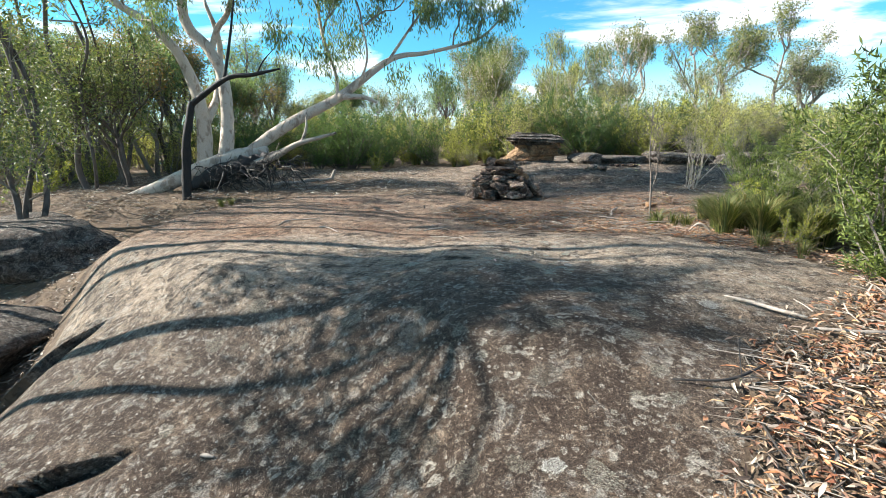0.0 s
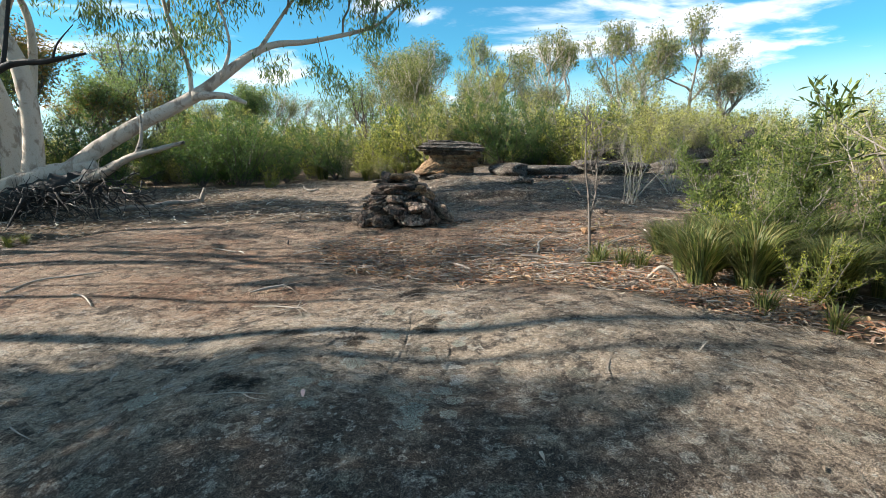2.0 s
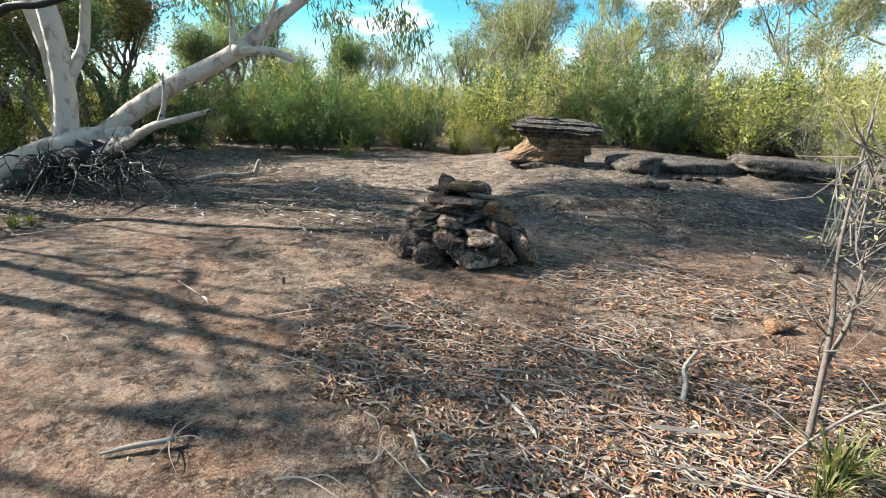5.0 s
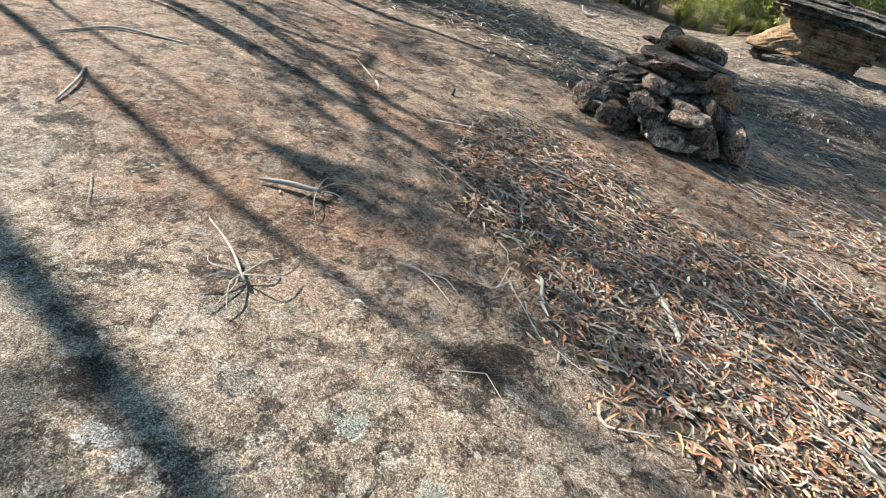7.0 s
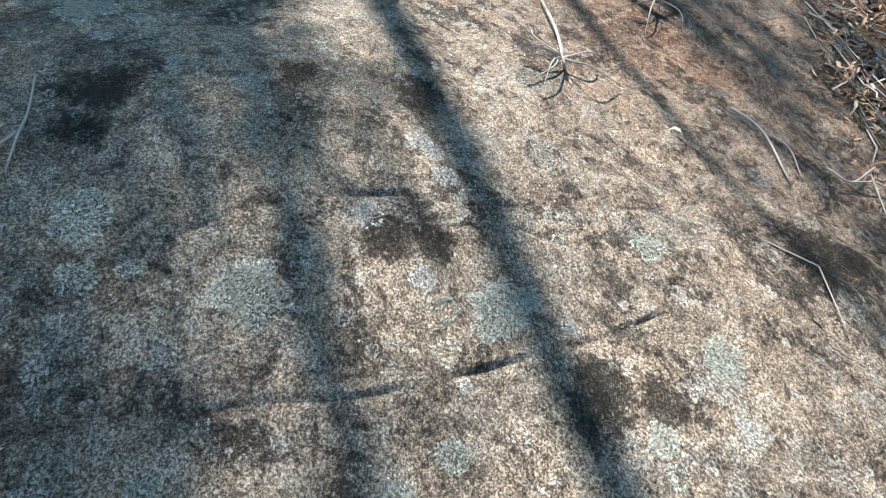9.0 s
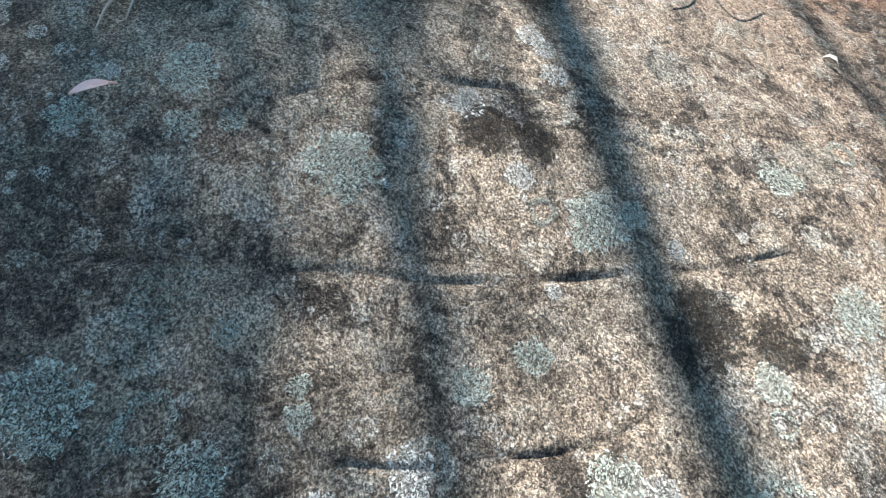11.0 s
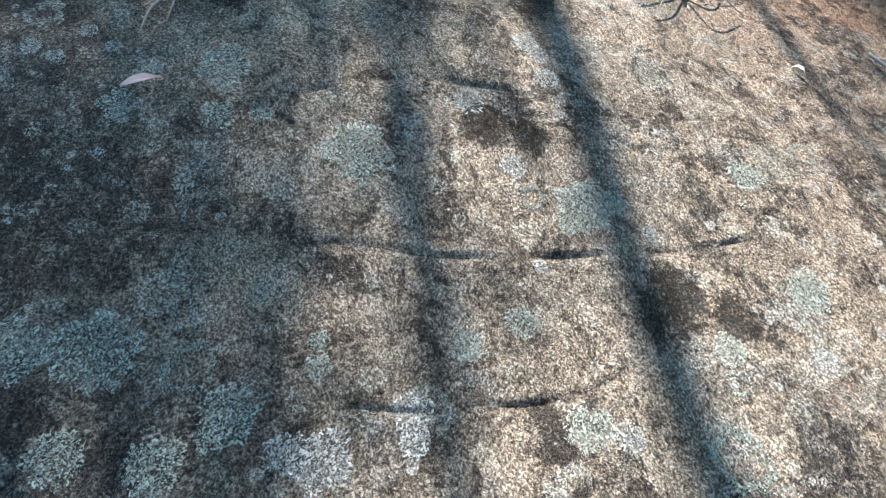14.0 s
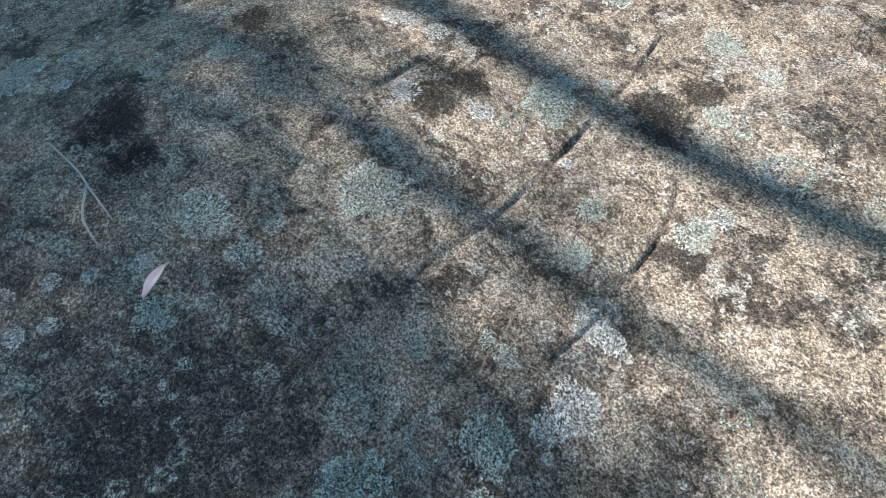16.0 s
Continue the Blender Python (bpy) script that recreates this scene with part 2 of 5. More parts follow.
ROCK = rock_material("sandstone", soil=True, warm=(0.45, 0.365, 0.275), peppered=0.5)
STONE = rock_material("cairn stone", warm=(0.20, 0.155, 0.125), dark=(0.030, 0.027, 0.025), pale=(0.56, 0.48, 0.41), pink=(0.38, 0.25, 0.20), dark_share=0.85, grain=2.0, lichen=0.7, vary=True)
TAN = rock_material("fresh sandstone", warm=(0.50, 0.33, 0.19), dark=(0.17, 0.10, 0.065), pale=(0.60, 0.45, 0.28), pink=(0.55, 0.27, 0.12), dark_share=0.6, lichen=0.1, grain=1.6)
CAP = rock_material("weathered sandstone", warm=(0.13, 0.108, 0.09), dark=(0.05, 0.047, 0.043), pale=(0.36, 0.33, 0.29), pink=(0.19, 0.14, 0.11), dark_share=0.9, lichen=0.7, grain=1.6)
def lichen_material(name, pale, cover):
    """Small raised pale granules, thinning out towards the rim, with the rock between them."""
    m, nt, b = material(name, 0.95, 0.1)
    p = bent(nt, coords(nt), 60.0, 0.006)
    v = nt.nodes.new("ShaderNodeTexVoronoi")
    v.inputs["Scale"].default_value = 290.0
    wire(nt, p, v.inputs["Vector"])
    rim = nt.nodes.new("ShaderNodeAttribute")
    rim.attribute_name = "rim"
    grain = ramp(nt, noise_node(nt, p, 190.0, 3.0, 0.7, 1.2), 0.42, 0.57)
    clump = maths(nt, "ADD", noise_node(nt, p, 32.0, 5.0, 0.7), maths(nt, "MULTIPLY", noise_node(nt, p, 105.0, 3.0, 0.6, 1.0), 0.55))
    clump = maths(nt, "ADD", clump, maths(nt, "MULTIPLY", rim.outputs["Fac"], -0.20))
    keep = ramp(nt, clump, cover, cover + 0.04)
    tint = nt.nodes.new("ShaderNodeSeparateColor")
    wire(nt, v.outputs["Color"], tint.inputs[0])
    hue = mix(nt, maths(nt, "MULTIPLY", grain, maths(nt, "ADD", maths(nt, "MULTIPLY", tint.outputs[0], 0.7), 0.3)), tuple(x * 0.34 for x in pale), pale)
    hue = mix(nt, maths(nt, "MULTIPLY", ramp(nt, rim.outputs["Fac"], 0.20, 0.55), 0.75), hue, tuple(min(0.85, x * 1.15) for x in pale))
    wire(nt, hue, b.inputs["Base Color"])
    wire(nt, maths(nt, "MULTIPLY", keep, maths(nt, "ADD", maths(nt, "MULTIPLY", grain, 0.72), 0.20)), b.inputs["Alpha"])
    bump(nt, b, grain, 1.0, 0.005)
    return m


LICHEN = lichen_material("lichen crust", (0.57, 0.585, 0.49), 0.58)
WHITE_LICHEN = lichen_material("white lichen", (0.70, 0.67, 0.60), 0.54)
MOSS = lichen_material("dark moss", (0.050, 0.042, 0.034), 0.60)
GUM_BARK = bark_material("pale gum bark", (0.52, 0.445, 0.37), (0.24, 0.175, 0.135), (2.6, 2.6, 1.5), 0.8)
CHARRED_LIMB = bark_material("half-charred wood", (0.36, 0.31, 0.26), (0.022, 0.020, 0.019), (2.0, 2.0, 2.0), 1.0)
DARK_BARK = bark_material("dark bark", (0.12, 0.10, 0.085), (0.03, 0.026, 0.024), (4.0, 4.0, 1.0), 0.7)
GREY_BARK = bark_material("grey bark", (0.25, 0.215, 0.18), (0.08, 0.065, 0.055), (4.0, 4.0, 1.0), 0.6)
SAPLING_BARK = bark_material("sapling bark", (0.15, 0.125, 0.105), (0.05, 0.042, 0.036), (6.0, 6.0, 2.0), 0.6)
DEAD_WOOD = bark_material("dead wood", (0.34, 0.295, 0.245), (0.15, 0.12, 0.10), (9.0, 9.0, 2.0), 0.6)
BURNT = bark_material("charred wood", (0.030, 0.028, 0.027), (0.012, 0.011, 0.011), (6.0, 6.0, 2.0), 0.5, 0.65)
LEAF_GUM = island_material("gum leaves", [(0.093, 0.145, 0.060), (0.170, 0.230, 0.085), (0.255, 0.297, 0.119), (0.153, 0.204, 0.119)], 0.5, 0.36, 0.4)
LEAF_FAR = island_material("far gum leaves", [(0.05, 0.07, 0.028), (0.14, 0.165, 0.065), (0.34, 0.33, 0.13), (0.08, 0.10, 0.048)], 0.55, 0.36, 0.3)
LEAF_RUST = island_material("rusty gum leaves", [(0.09, 0.11, 0.045), (0.20, 0.19, 0.065), (0.42, 0.22, 0.07), (0.12, 0.14, 0.055)], 0.55, 0.22, 0.3)
LEAF_SIDE = island_material("shaded gum leaves", [(0.06, 0.09, 0.035), (0.13, 0.165, 0.06), (0.30, 0.31, 0.10), (0.10, 0.13, 0.06)], 0.5, 0.22, 0.35)
LEAF_SHRUB = island_material("shrub leaves", [(0.035, 0.050, 0.018), (0.190, 0.215, 0.060), (0.54, 0.52, 0.145), (0.095, 0.115, 0.042)], 0.6, 0.36, 0.3)
LEAF_SAGE = island_material("grey-green heath leaves", [(0.05, 0.058, 0.032), (0.15, 0.165, 0.085), (0.32, 0.32, 0.18), (0.09, 0.10, 0.055)], 0.6, 0.36, 0.25)
LEAF_NEAR = island_material("narrow shrub leaves", [(0.025, 0.042, 0.012), (0.075, 0.11, 0.026), (0.20, 0.24, 0.055), (0.045, 0.065, 0.018)], 0.55, 0.3, 0.3)
LEAF_OLIVE = island_material("olive heath leaves", [(0.05, 0.055, 0.020), (0.270, 0.265, 0.095), (0.58, 0.55, 0.20), (0.13, 0.13, 0.055)], 0.6, 0.36, 0.25)
LEAF_BRIGHT = island_material("yellow green leaves", [(0.120, 0.145, 0.032), (0.250, 0.270, 0.058), (0.400, 0.380, 0.080)], 0.55, 0.42, 0.3)
LEAF_DARK = island_material("dark needle leaves", [(0.040, 0.080, 0.030), (0.095, 0.150, 0.048), (0.150, 0.210, 0.080)], 0.6, 0.35, 0.3)
GRASS = island_material("tussock blades", [(0.030, 0.042, 0.012), (0.08, 0.105, 0.024), (0.24, 0.20, 0.08), (0.04, 0.058, 0.016), (0.15, 0.17, 0.038)], 0.55, 0.25, 0.35)
LITTER = island_material("fallen leaves", [(0.045, 0.032, 0.025), (0.30, 0.12, 0.060), (0.40, 0.27, 0.16), (0.10, 0.075, 0.06), (0.50, 0.42, 0.32), (0.20, 0.075, 0.04), (0.30, 0.25, 0.20), (0.05, 0.038, 0.03), (0.42, 0.26, 0.13), (0.19, 0.145, 0.11), (0.46, 0.19, 0.08), (0.14, 0.11, 0.09)], 0.6, 0.08, 0.3, 60.0)
LITTER_GREY = island_material("old fallen leaves", [(0.05, 0.042, 0.036), (0.27, 0.22, 0.175), (0.54, 0.485, 0.41), (0.11, 0.085, 0.07), (0.30, 0.21, 0.14), (0.08, 0.066, 0.056)], 0.7, 0.05, 0.25, 60.0)
TWIGS = island_material("fallen twigs", [(0.05, 0.042, 0.036), (0.18, 0.145, 0.118), (0.36, 0.315, 0.265), (0.09, 0.073, 0.06)], 0.8, 0.0, 0.2, 60.0)


# mesh tools
class Buf:
    """Gathers vertices and faces for one mesh."""

    def __init__(self):
        self.v, self.f, self.n = [], [], 0

    def add(self, verts, faces):
        verts = np.asarray(verts, float)
        self.v.append(verts)
        self.f.extend((np.asarray(faces) + self.n).tolist())
        self.n += len(verts)

    def mesh(self, name, smooth=False):
        me = bpy.data.meshes.new(name)
        me.from_pydata(np.concatenate(self.v).tolist(), [], self.f)
        if smooth:
            me.polygons.foreach_set("use_smooth", [True] * len(me.polygons))
        me.update()
        return me


def part(name, buf, mat, parent=None, label="", smooth=False):
    me = buf.mesh(name, smooth) if isinstance(buf, Buf) else buf
    if not me.materials:
        me.materials.append(mat)
    ob = new(name, me)
    if parent:
        ob.parent = parent
    return tagged(ob, label)


def thing(name, at, label, category, group="", kind=""):
    ob = new(name)
    ob.empty_display_size = 0.1
    ob.location = at
    return tagged(ob, label, category, group, kind)


def unit(v):
    return v / (np.linalg.norm(v, axis=-1, keepdims=True) + 1e-9)


def tube(buf, pts, radii, sides=6, rough=0.0, rng=None):
    """A tapered tube along a line of points."""
    pts, radii = np.asarray(pts, float), np.asarray(radii, float)
    t = unit(np.gradient(pts, axis=0))
    ref = np.array([0.31, 0.17, 0.93]) if abs(t[0][2]) < 0.8 else np.array([0.93, 0.31, 0.17])
    a = unit(np.cross(t, ref))
    b = np.cross(t, a)
    ang = np.arange(sides) * 2 * np.pi / sides
    r = radii[:, None] * np.ones(sides)
    if rough and rng is not None:
        r = r * (1 + rng.normal(0, rough, r.shape))
    ring = pts[:, None, :] + r[..., None] * (np.cos(ang)[None, :, None] * a[:, None, :] + np.sin(ang)[None, :, None] * b[:, None, :])
    n = len(pts)
    faces = [(i * sides + j, i * sides + (j + 1) % sides, (i + 1) * sides + (j + 1) % sides, (i + 1) * sides + j) for i in range(n - 1) for j in range(sides)]
    buf.add(ring.reshape(-1, 3), faces)
    buf.f.append([buf.n - sides + j for j in range(sides)])
    buf.f.append([buf.n - n * sides + j for j in reversed(range(sides))])


def smooth_line(pts, radii, steps):
    """A finer line through the given points (Catmull-Rom)."""
    pts, radii = np.asarray(pts, float), np.asarray(radii, float)
    q = np.vstack([2 * pts[0] - pts[1], pts, 2 * pts[-1] - pts[-2]])
    out, rad = [], []
    for i in range(len(pts) - 1):
        for s in np.arange(steps) / steps:
            p0, p1, p2, p3 = q[i:i + 4]
            out.append(0.5 * (2 * p1 + (p2 - p0) * s + (2 * p0 - 5 * p1 + 4 * p2 - p3) * s * s + (3 * p1 - p0 - 3 * p2 + p3) * s ** 3))
            rad.append(radii[i] * (1 - s) + radii[i + 1] * s)
    return np.array(out + [pts[-1]]), np.array(rad + [radii[-1]])


def leaves(buf, pos, direction, length, width, rng, curl=0.15):
    """Pointed leaves folded along the middle."""
    n = len(pos)
    d = unit(direction)
    side = unit(np.cross(d, rng.normal(size=(n, 3))))
    up = np.cross(side, d)
    L = (length * rng.uniform(0.6, 1.25, n))[:, None]
    W = (width * rng.uniform(0.6, 1.3, n))[:, None]
    mid = pos + d * L * 0.45 + up * L * curl * rng.uniform(-0.6, 1, n)[:, None]
    v = np.stack([pos, mid + side * W / 2, pos + d * L, mid - side * W / 2], 1).reshape(-1, 3)
    k = np.arange(n)[:, None] * 4
    buf.add(v, np.vstack([k + [0, 1, 2], k + [0, 2, 3]]))


def curled(buf, pos, direction, length, width, rng):
    """Dry leaves, cupped across and bent along their length."""
    n = len(pos)
    d = unit(direction)
    side = unit(np.cross(d, [0, 0, 1.0]) + rng.normal(0, 0.35, (n, 3)))
    up = np.cross(side, d)
    L = (length * rng.uniform(0.5, 1.35, n))[:, None]
    W = (width * rng.uniform(0.6, 1.4, n))[:, None]
    bend = (rng.normal(0.10, 0.16, n))[:, None] * L
    sway = (rng.normal(0, 0.10, n))[:, None] * L
    cup = W * rng.uniform(0.0, 0.45, n)[:, None]
    a, c = pos + d * L * 0.32 + up * bend * 0.9 + side * sway, pos + d * L * 0.70 + up * bend * 0.8 + side * sway
    v = np.stack([pos, a + side * W / 2 + up * cup, a, a - side * W / 2 + up * cup, c + side * W * 0.38 + up * cup, c, c - side * W * 0.38 + up * cup, pos + d * L], 1).reshape(-1, 3)
    k = np.arange(n)[:, None] * 8
    buf.add(v, np.vstack([k + t for t in ([0, 1, 2], [0, 2, 3], [1, 4, 5], [1, 5, 2], [2, 5, 6], [2, 6, 3], [4, 7, 5], [5, 7, 6])]))


def stone_verts(rng, dims, level=2, planes=11, sharp=9.0, rough=0.05, strata=0.0):
    """A rough block: a ball drawn in to a few random flat sides, with worn edges."""
    bm = bmesh.new()
    bmesh.ops.create_icosphere(bm, subdivisions=level, radius=1)
    v = np.array([x.co[:] for x in bm.verts])
    f = [[x.index for x in face.verts] for face in bm.faces]
    bm.free()
    v = unit(v)
    n = unit(rng.normal(size=(planes, 3)))
    n = np.vstack([n, [[0, 0, 1], [0, 0, -1]]])
    d = np.append(rng.uniform(0.72, 1.05, planes), [0.85, 0.85])
    dots = np.maximum(v @ n.T, 0) / d
    r = (np.sum(dots ** sharp, 1) + 1e-6) ** (-1 / sharp)
    o = rng.uniform(0, 50, 3)
    r *= np.array([1 + rough * (noise.noise(Vector(p * 2.3 + o)) + 0.6 * noise.noise(Vector(p * 6 + o)) + 0.35 * noise.noise(Vector(p * 13 + o))) * 1.6 for p in v])
    w = v * r[:, None]
    if strata:
        w[:, :2] *= (1 + strata * np.sign(np.sin(w[:, 2] * 13 + o[0])) * (0.5 + 0.5 * np.sin(w[:, 2] * 5 + o[1])))[:, None]
    return w * np.asarray(dims), f


# ground heights
def hump(x, y, cx, cy, rx, ry, h):
    return h * np.exp(-((x - cx) / rx) ** 2 - ((y - cy) / ry) ** 2)


def step01(t):
    t = np.clip(t, 0, 1)
    return t * t * (3 - 2 * t)


def inside(x, y, poly):
    x, y = np.asarray(x, float), np.asarray(y, float)
    hit = np.zeros(x.shape, bool)
    for (x0, y0), (x1, y1) in zip(poly, poly[1:] + poly[:1]):
        if y0 != y1:
            hit ^= ((y0 > y) != (y1 > y)) & (x < (x1 - x0) * (y - y0) / (y1 - y0) + x0)
    return hit


def away(x, y, line):
    """Distance to a broken line."""
    best = np.full(np.shape(x), 1e9)
    for (x0, y0), (x1, y1) in zip(line, line[1:]):
        dx, dy = x1 - x0, y1 - y0
        s = np.clip(((x - x0) * dx + (y - y0) * dy) / (dx * dx + dy * dy), 0, 1)
        best = np.minimum(best, np.hypot(x - x0 - s * dx, y - y0 - s * dy))
    return best


LEFT_EDGE = [(-4.0, 3.2), (-4.6, 4.9), (-5.1, 6.1), (-5.4, 7.4), (-5.3, 9.0), (-4.6, 10.4), (-3.4, 11.6)]
CRACKS = [[(-4.9, 4.75), (-4.45, 4.66), (-4.3, 4.82), (-4.1, 4.9), (-3.8, 5.0)], [(-3.6, 2.9), (-3.14, 3.02), (-2.92, 3.09), (-2.58, 3.13), (-2.41, 3.19), (-2.3, 3.3)]]
GROOVES = [[(0.673, 4.939), (0.627, 5.107), (0.606, 5.244), (0.63, 5.435), (0.668, 5.571), (0.736, 5.698), (0.88, 5.865), (0.98, 5.968), (1.057, 6.016)], [(0.914, 4.682), (0.977, 4.9), (1.027, 5.087), (1.101, 5.298), (1.143, 5.465), (1.17, 5.647), (1.215, 5.901), (1.222, 6.092)], [(1.359, 5.027), (1.402, 5.151), (1.429, 5.282), (1.455, 5.42), (1.461, 5.529), (1.436, 5.649)]]
RIGHT_LITTER = [(0.05, 9.2), (0.55, 8.0), (0.95, 7.7), (1.3, 7.3), (1.7, 7.05), (2.4, 6.85), (3.2, 6.15), (4.1, 5.3), (4.35, 4.5), (3.6, 3.75), (2.9, 3.45), (2.4, 3.0), (1.85, 2.45), (1.55, 2.0), (1.1, 1.4), (0.9, 0.4),
                (14, 0), (14, 9.5), (5.4, 9.6), (4.6, 8.5), (3.5, 8.5), (2.7, 8.72), (1.95, 8.62), (1.4, 8.85), (1.0, 9.2), (0.45, 9.45)]
TREE_LITTER = [(-14, 9.0), (-5.6, 9.2), (-4.7, 10.4), (-4.0, 11.4), (-2.4, 11.9), (-0.6, 10.95), (0.55, 10.75), (0.2, 12.4), (0.3, 13.6), (-1.9, 15.5), (-3.6, 16.5), (-4.6, 19), (-14, 20)]
CAIRN_LITTER = [(2.05, 10.15), (2.55, 10.4), (3.25, 10.3), (4.1, 10.1), (5.2, 9.9), (5.0, 9.1), (4.5, 9.1), (3.7, 9.2), (3.15, 9.1), (2.6, 9.25), (2.25, 9.7)]
ROCK_AREA = [(-4.0, -12), (-4.2, 3.2), (-4.7, 4.9), (-5.2, 6.1), (-5.6, 7.4), (-5.6, 9.2), (-4.7, 10.6), (-4.6, 16.5), (-4.0, 19.5), (-1.7, 21), (2.4, 19.0), (5.3, 19.0), (7.8, 18.0), (12, 17), (12, 9.5), (6.0, 9.2), (5.0, 6.0), (4.5, 3.5), (4, -12)]


def ledge(x, y, line):
    """How far a point lies behind the lip of an undercut bed, and how deep the undercut is there."""
    sd = y + 0.02 * np.sin(7 * x) - np.interp(x, [q[0] for q in line], [q[1] for q in line])
    return sd, step01((line[-1][0] - x) / 0.7) * step01((x - line[0][0] + 0.25) / 0.2)


def ripple(x, y):
    return (0.022 * np.sin(1.3 * x + 0.7 * y + 0.4) + 0.018 * np.sin(0.9 * x - 1.7 * y + 1.9) + 0.010 * np.sin(3.1 * x + 2.3 * y) * np.sin(2.2 * y - 1.1 * x + 0.8)
            + 0.005 * np.sin(7.3 * x + 1.2 * np.sin(5 * y)) * np.sin(6.1 * y + 0.5))


def ground_z(x, y, detail=True):
    x, y = np.asarray(x, float), np.asarray(y, float)
    z = ripple(x, y) - 0.02
    s = (x - 1.8) * -0.507 + (y - 2.2) * -0.862 + 0.3
    u = 0.5 * (s + np.sqrt(s * s + 0.06))
    k = 0.22 + 0.78 / (1 + np.exp(np.clip((x + 0.15) / 0.3, -50, 50)))
    z = z - 1.3 * (1 - np.exp(-u / 1.2)) * k
    z = z + hump(x, y, 0.55, 5.1, 1.0, 0.9, 0.09) + hump(x, y, 1.3, 7.8, 1.0, 0.9, -0.09) + hump(x, y, 2.1, 5.9, 0.7, 0.7, 0.06)
    z = z + 0.34 * step01((y - 11.0) / 4.0) * step01((x - 0.8) / 2.6)
    z = z + hump(x, y, -0.6, 18.0, 3.0, 2.2, -0.02)
    z = z + hump(x, y, -3.0, 4.2, 1.1, 1.1, 0.186)
    z = z + hump(x, y, -1.4, 4.2, 1.1, 1.1, -0.078)
    z = z + hump(x, y, 0.1, 4.2, 1.1, 1.1, 0.054)
    z = z + hump(x, y, 0.5, 5.3, 0.8, 0.8, 0.052)
    z = z + hump(x, y, 1.5, 5.3, 0.8, 0.8, -0.108)
    z = z + hump(x, y, 1.0, 6.4, 0.8, 0.8, 0.035)
    z = z + hump(x, y, 0.2, 7.2, 1.2, 1.2, -0.029)
    z = z + hump(x, y, 1.8, 7.6, 1.2, 1.2, -0.049)
    z = z + hump(x, y, 3.4, 6.6, 1.3, 1.3, -0.000)
    z = z + hump(x, y, 2.3, 4.6, 1.2, 1.2, 0.078)
    z = z + hump(x, y, 0.0, 9.3, 1.5, 1.5, -0.041)
    z = z + hump(x, y, -2.0, 8.0, 1.6, 1.6, 0.065)
    z = z + hump(x, y, 1.7, 10.6, 1.2, 1.2, 0.072)
    z = z + hump(x, y, 1.0, 3.2, 0.8, 0.8, 0.131)
    z = z + hump(x, y, -0.18, 3.45, 0.07, 0.26, -0.05) + hump(x, y, 0.16, 3.30, 0.20, 0.22, 0.045) + hump(x, y, -0.42, 3.40, 0.16, 0.22, 0.03) + hump(x, y, -1.2, 4.1, 0.10, 0.35, -0.03) + hump(x, y, 0.62, 2.95, 0.06, 0.22, -0.03)
    z = z + 0.010 * np.sin(5.1 * x + 1.7 * np.sin(3.1 * y)) * np.sin(4.3 * y + 1.3 * np.sin(2.7 * x)) * step01((4.4 - y) / 0.8)
    # a low ledge across the far slab, and shallow steps beyond it
    rise = y - (12.25 + 0.42 * np.sin(np.clip((x - 1.6) / 3.6, 0, 1) * np.pi) + 0.05 * np.sin(3.7 * x))
    z = z + 0.085 * step01(rise / 0.10) * step01((x - 1.4) / 0.7) * step01((6.5 - x) / 1.5) - 0.05 * np.exp(-((rise + 0.05) / 0.06) ** 2) * step01((x - 1.6) / 0.5) * step01((6.0 - x) / 1.5)
    rise = y - (14.3 + 0.3 * np.sin(1.3 * x) + 0.1 * np.sin(4.1 * x))
    z = z + 0.06 * step01(rise / 0.15) * step01((x - 0.3) / 1.0) * step01((8 - x) / 2)
    # the slab falls away on its open side into a litter-filled gully
    left = -4.0 - 0.30 * (y - 3.2) * (y < 7.4) - 1.25 * (y >= 7.4) + np.clip(y - 9.0, 0, 6) * 0.55
    z = z - 0.75 * step01((left - x + 0.4) / 1.6) * step01((12.5 - y) / 3.0)
    z = z - 0.25 * step01((-9 - x) / 6)
    far = np.maximum(0, y - 22)
    z = z + 0.012 * far * np.exp(-far / 60) - 0.0000 * far
    z = z - 0.10 * step01((x - 4.2) / 1.5) * step01((9 - y) / 2)
    if detail:
        for line, deep in zip(CRACKS, (0.30, 0.30)):
            sd, taper = ledge(x, y, line)
            z = z - deep * taper * np.where(sd < 0, np.exp(sd / 0.16), 0.0) + 0.03 * taper * np.exp(-((sd - 0.12) / 0.12) ** 2) * (sd > 0)
        for line in GROOVES:
            d = away(x, y + 0.006 * np.sin(31 * x) + 0.004 * np.sin(83 * x), line)
            z = z - 0.0120 * np.exp(-(d / 0.009) ** 2) * (0.70 + 0.18 * np.sin(9 * x + 13 * y) + 0.22 * np.sin(41 * x - 33 * y))
    return z


def gz(x, y):
    return float(ground_z(x, y, False))


def spread(pieces):
    out = [pieces[0][0]]
    for lo, hi, gap in pieces:
        n = max(1, round((hi - lo) / gap))
        out.extend(lo + (hi - lo) * (i + 1) / n for i in range(n))
    return np.array(out)


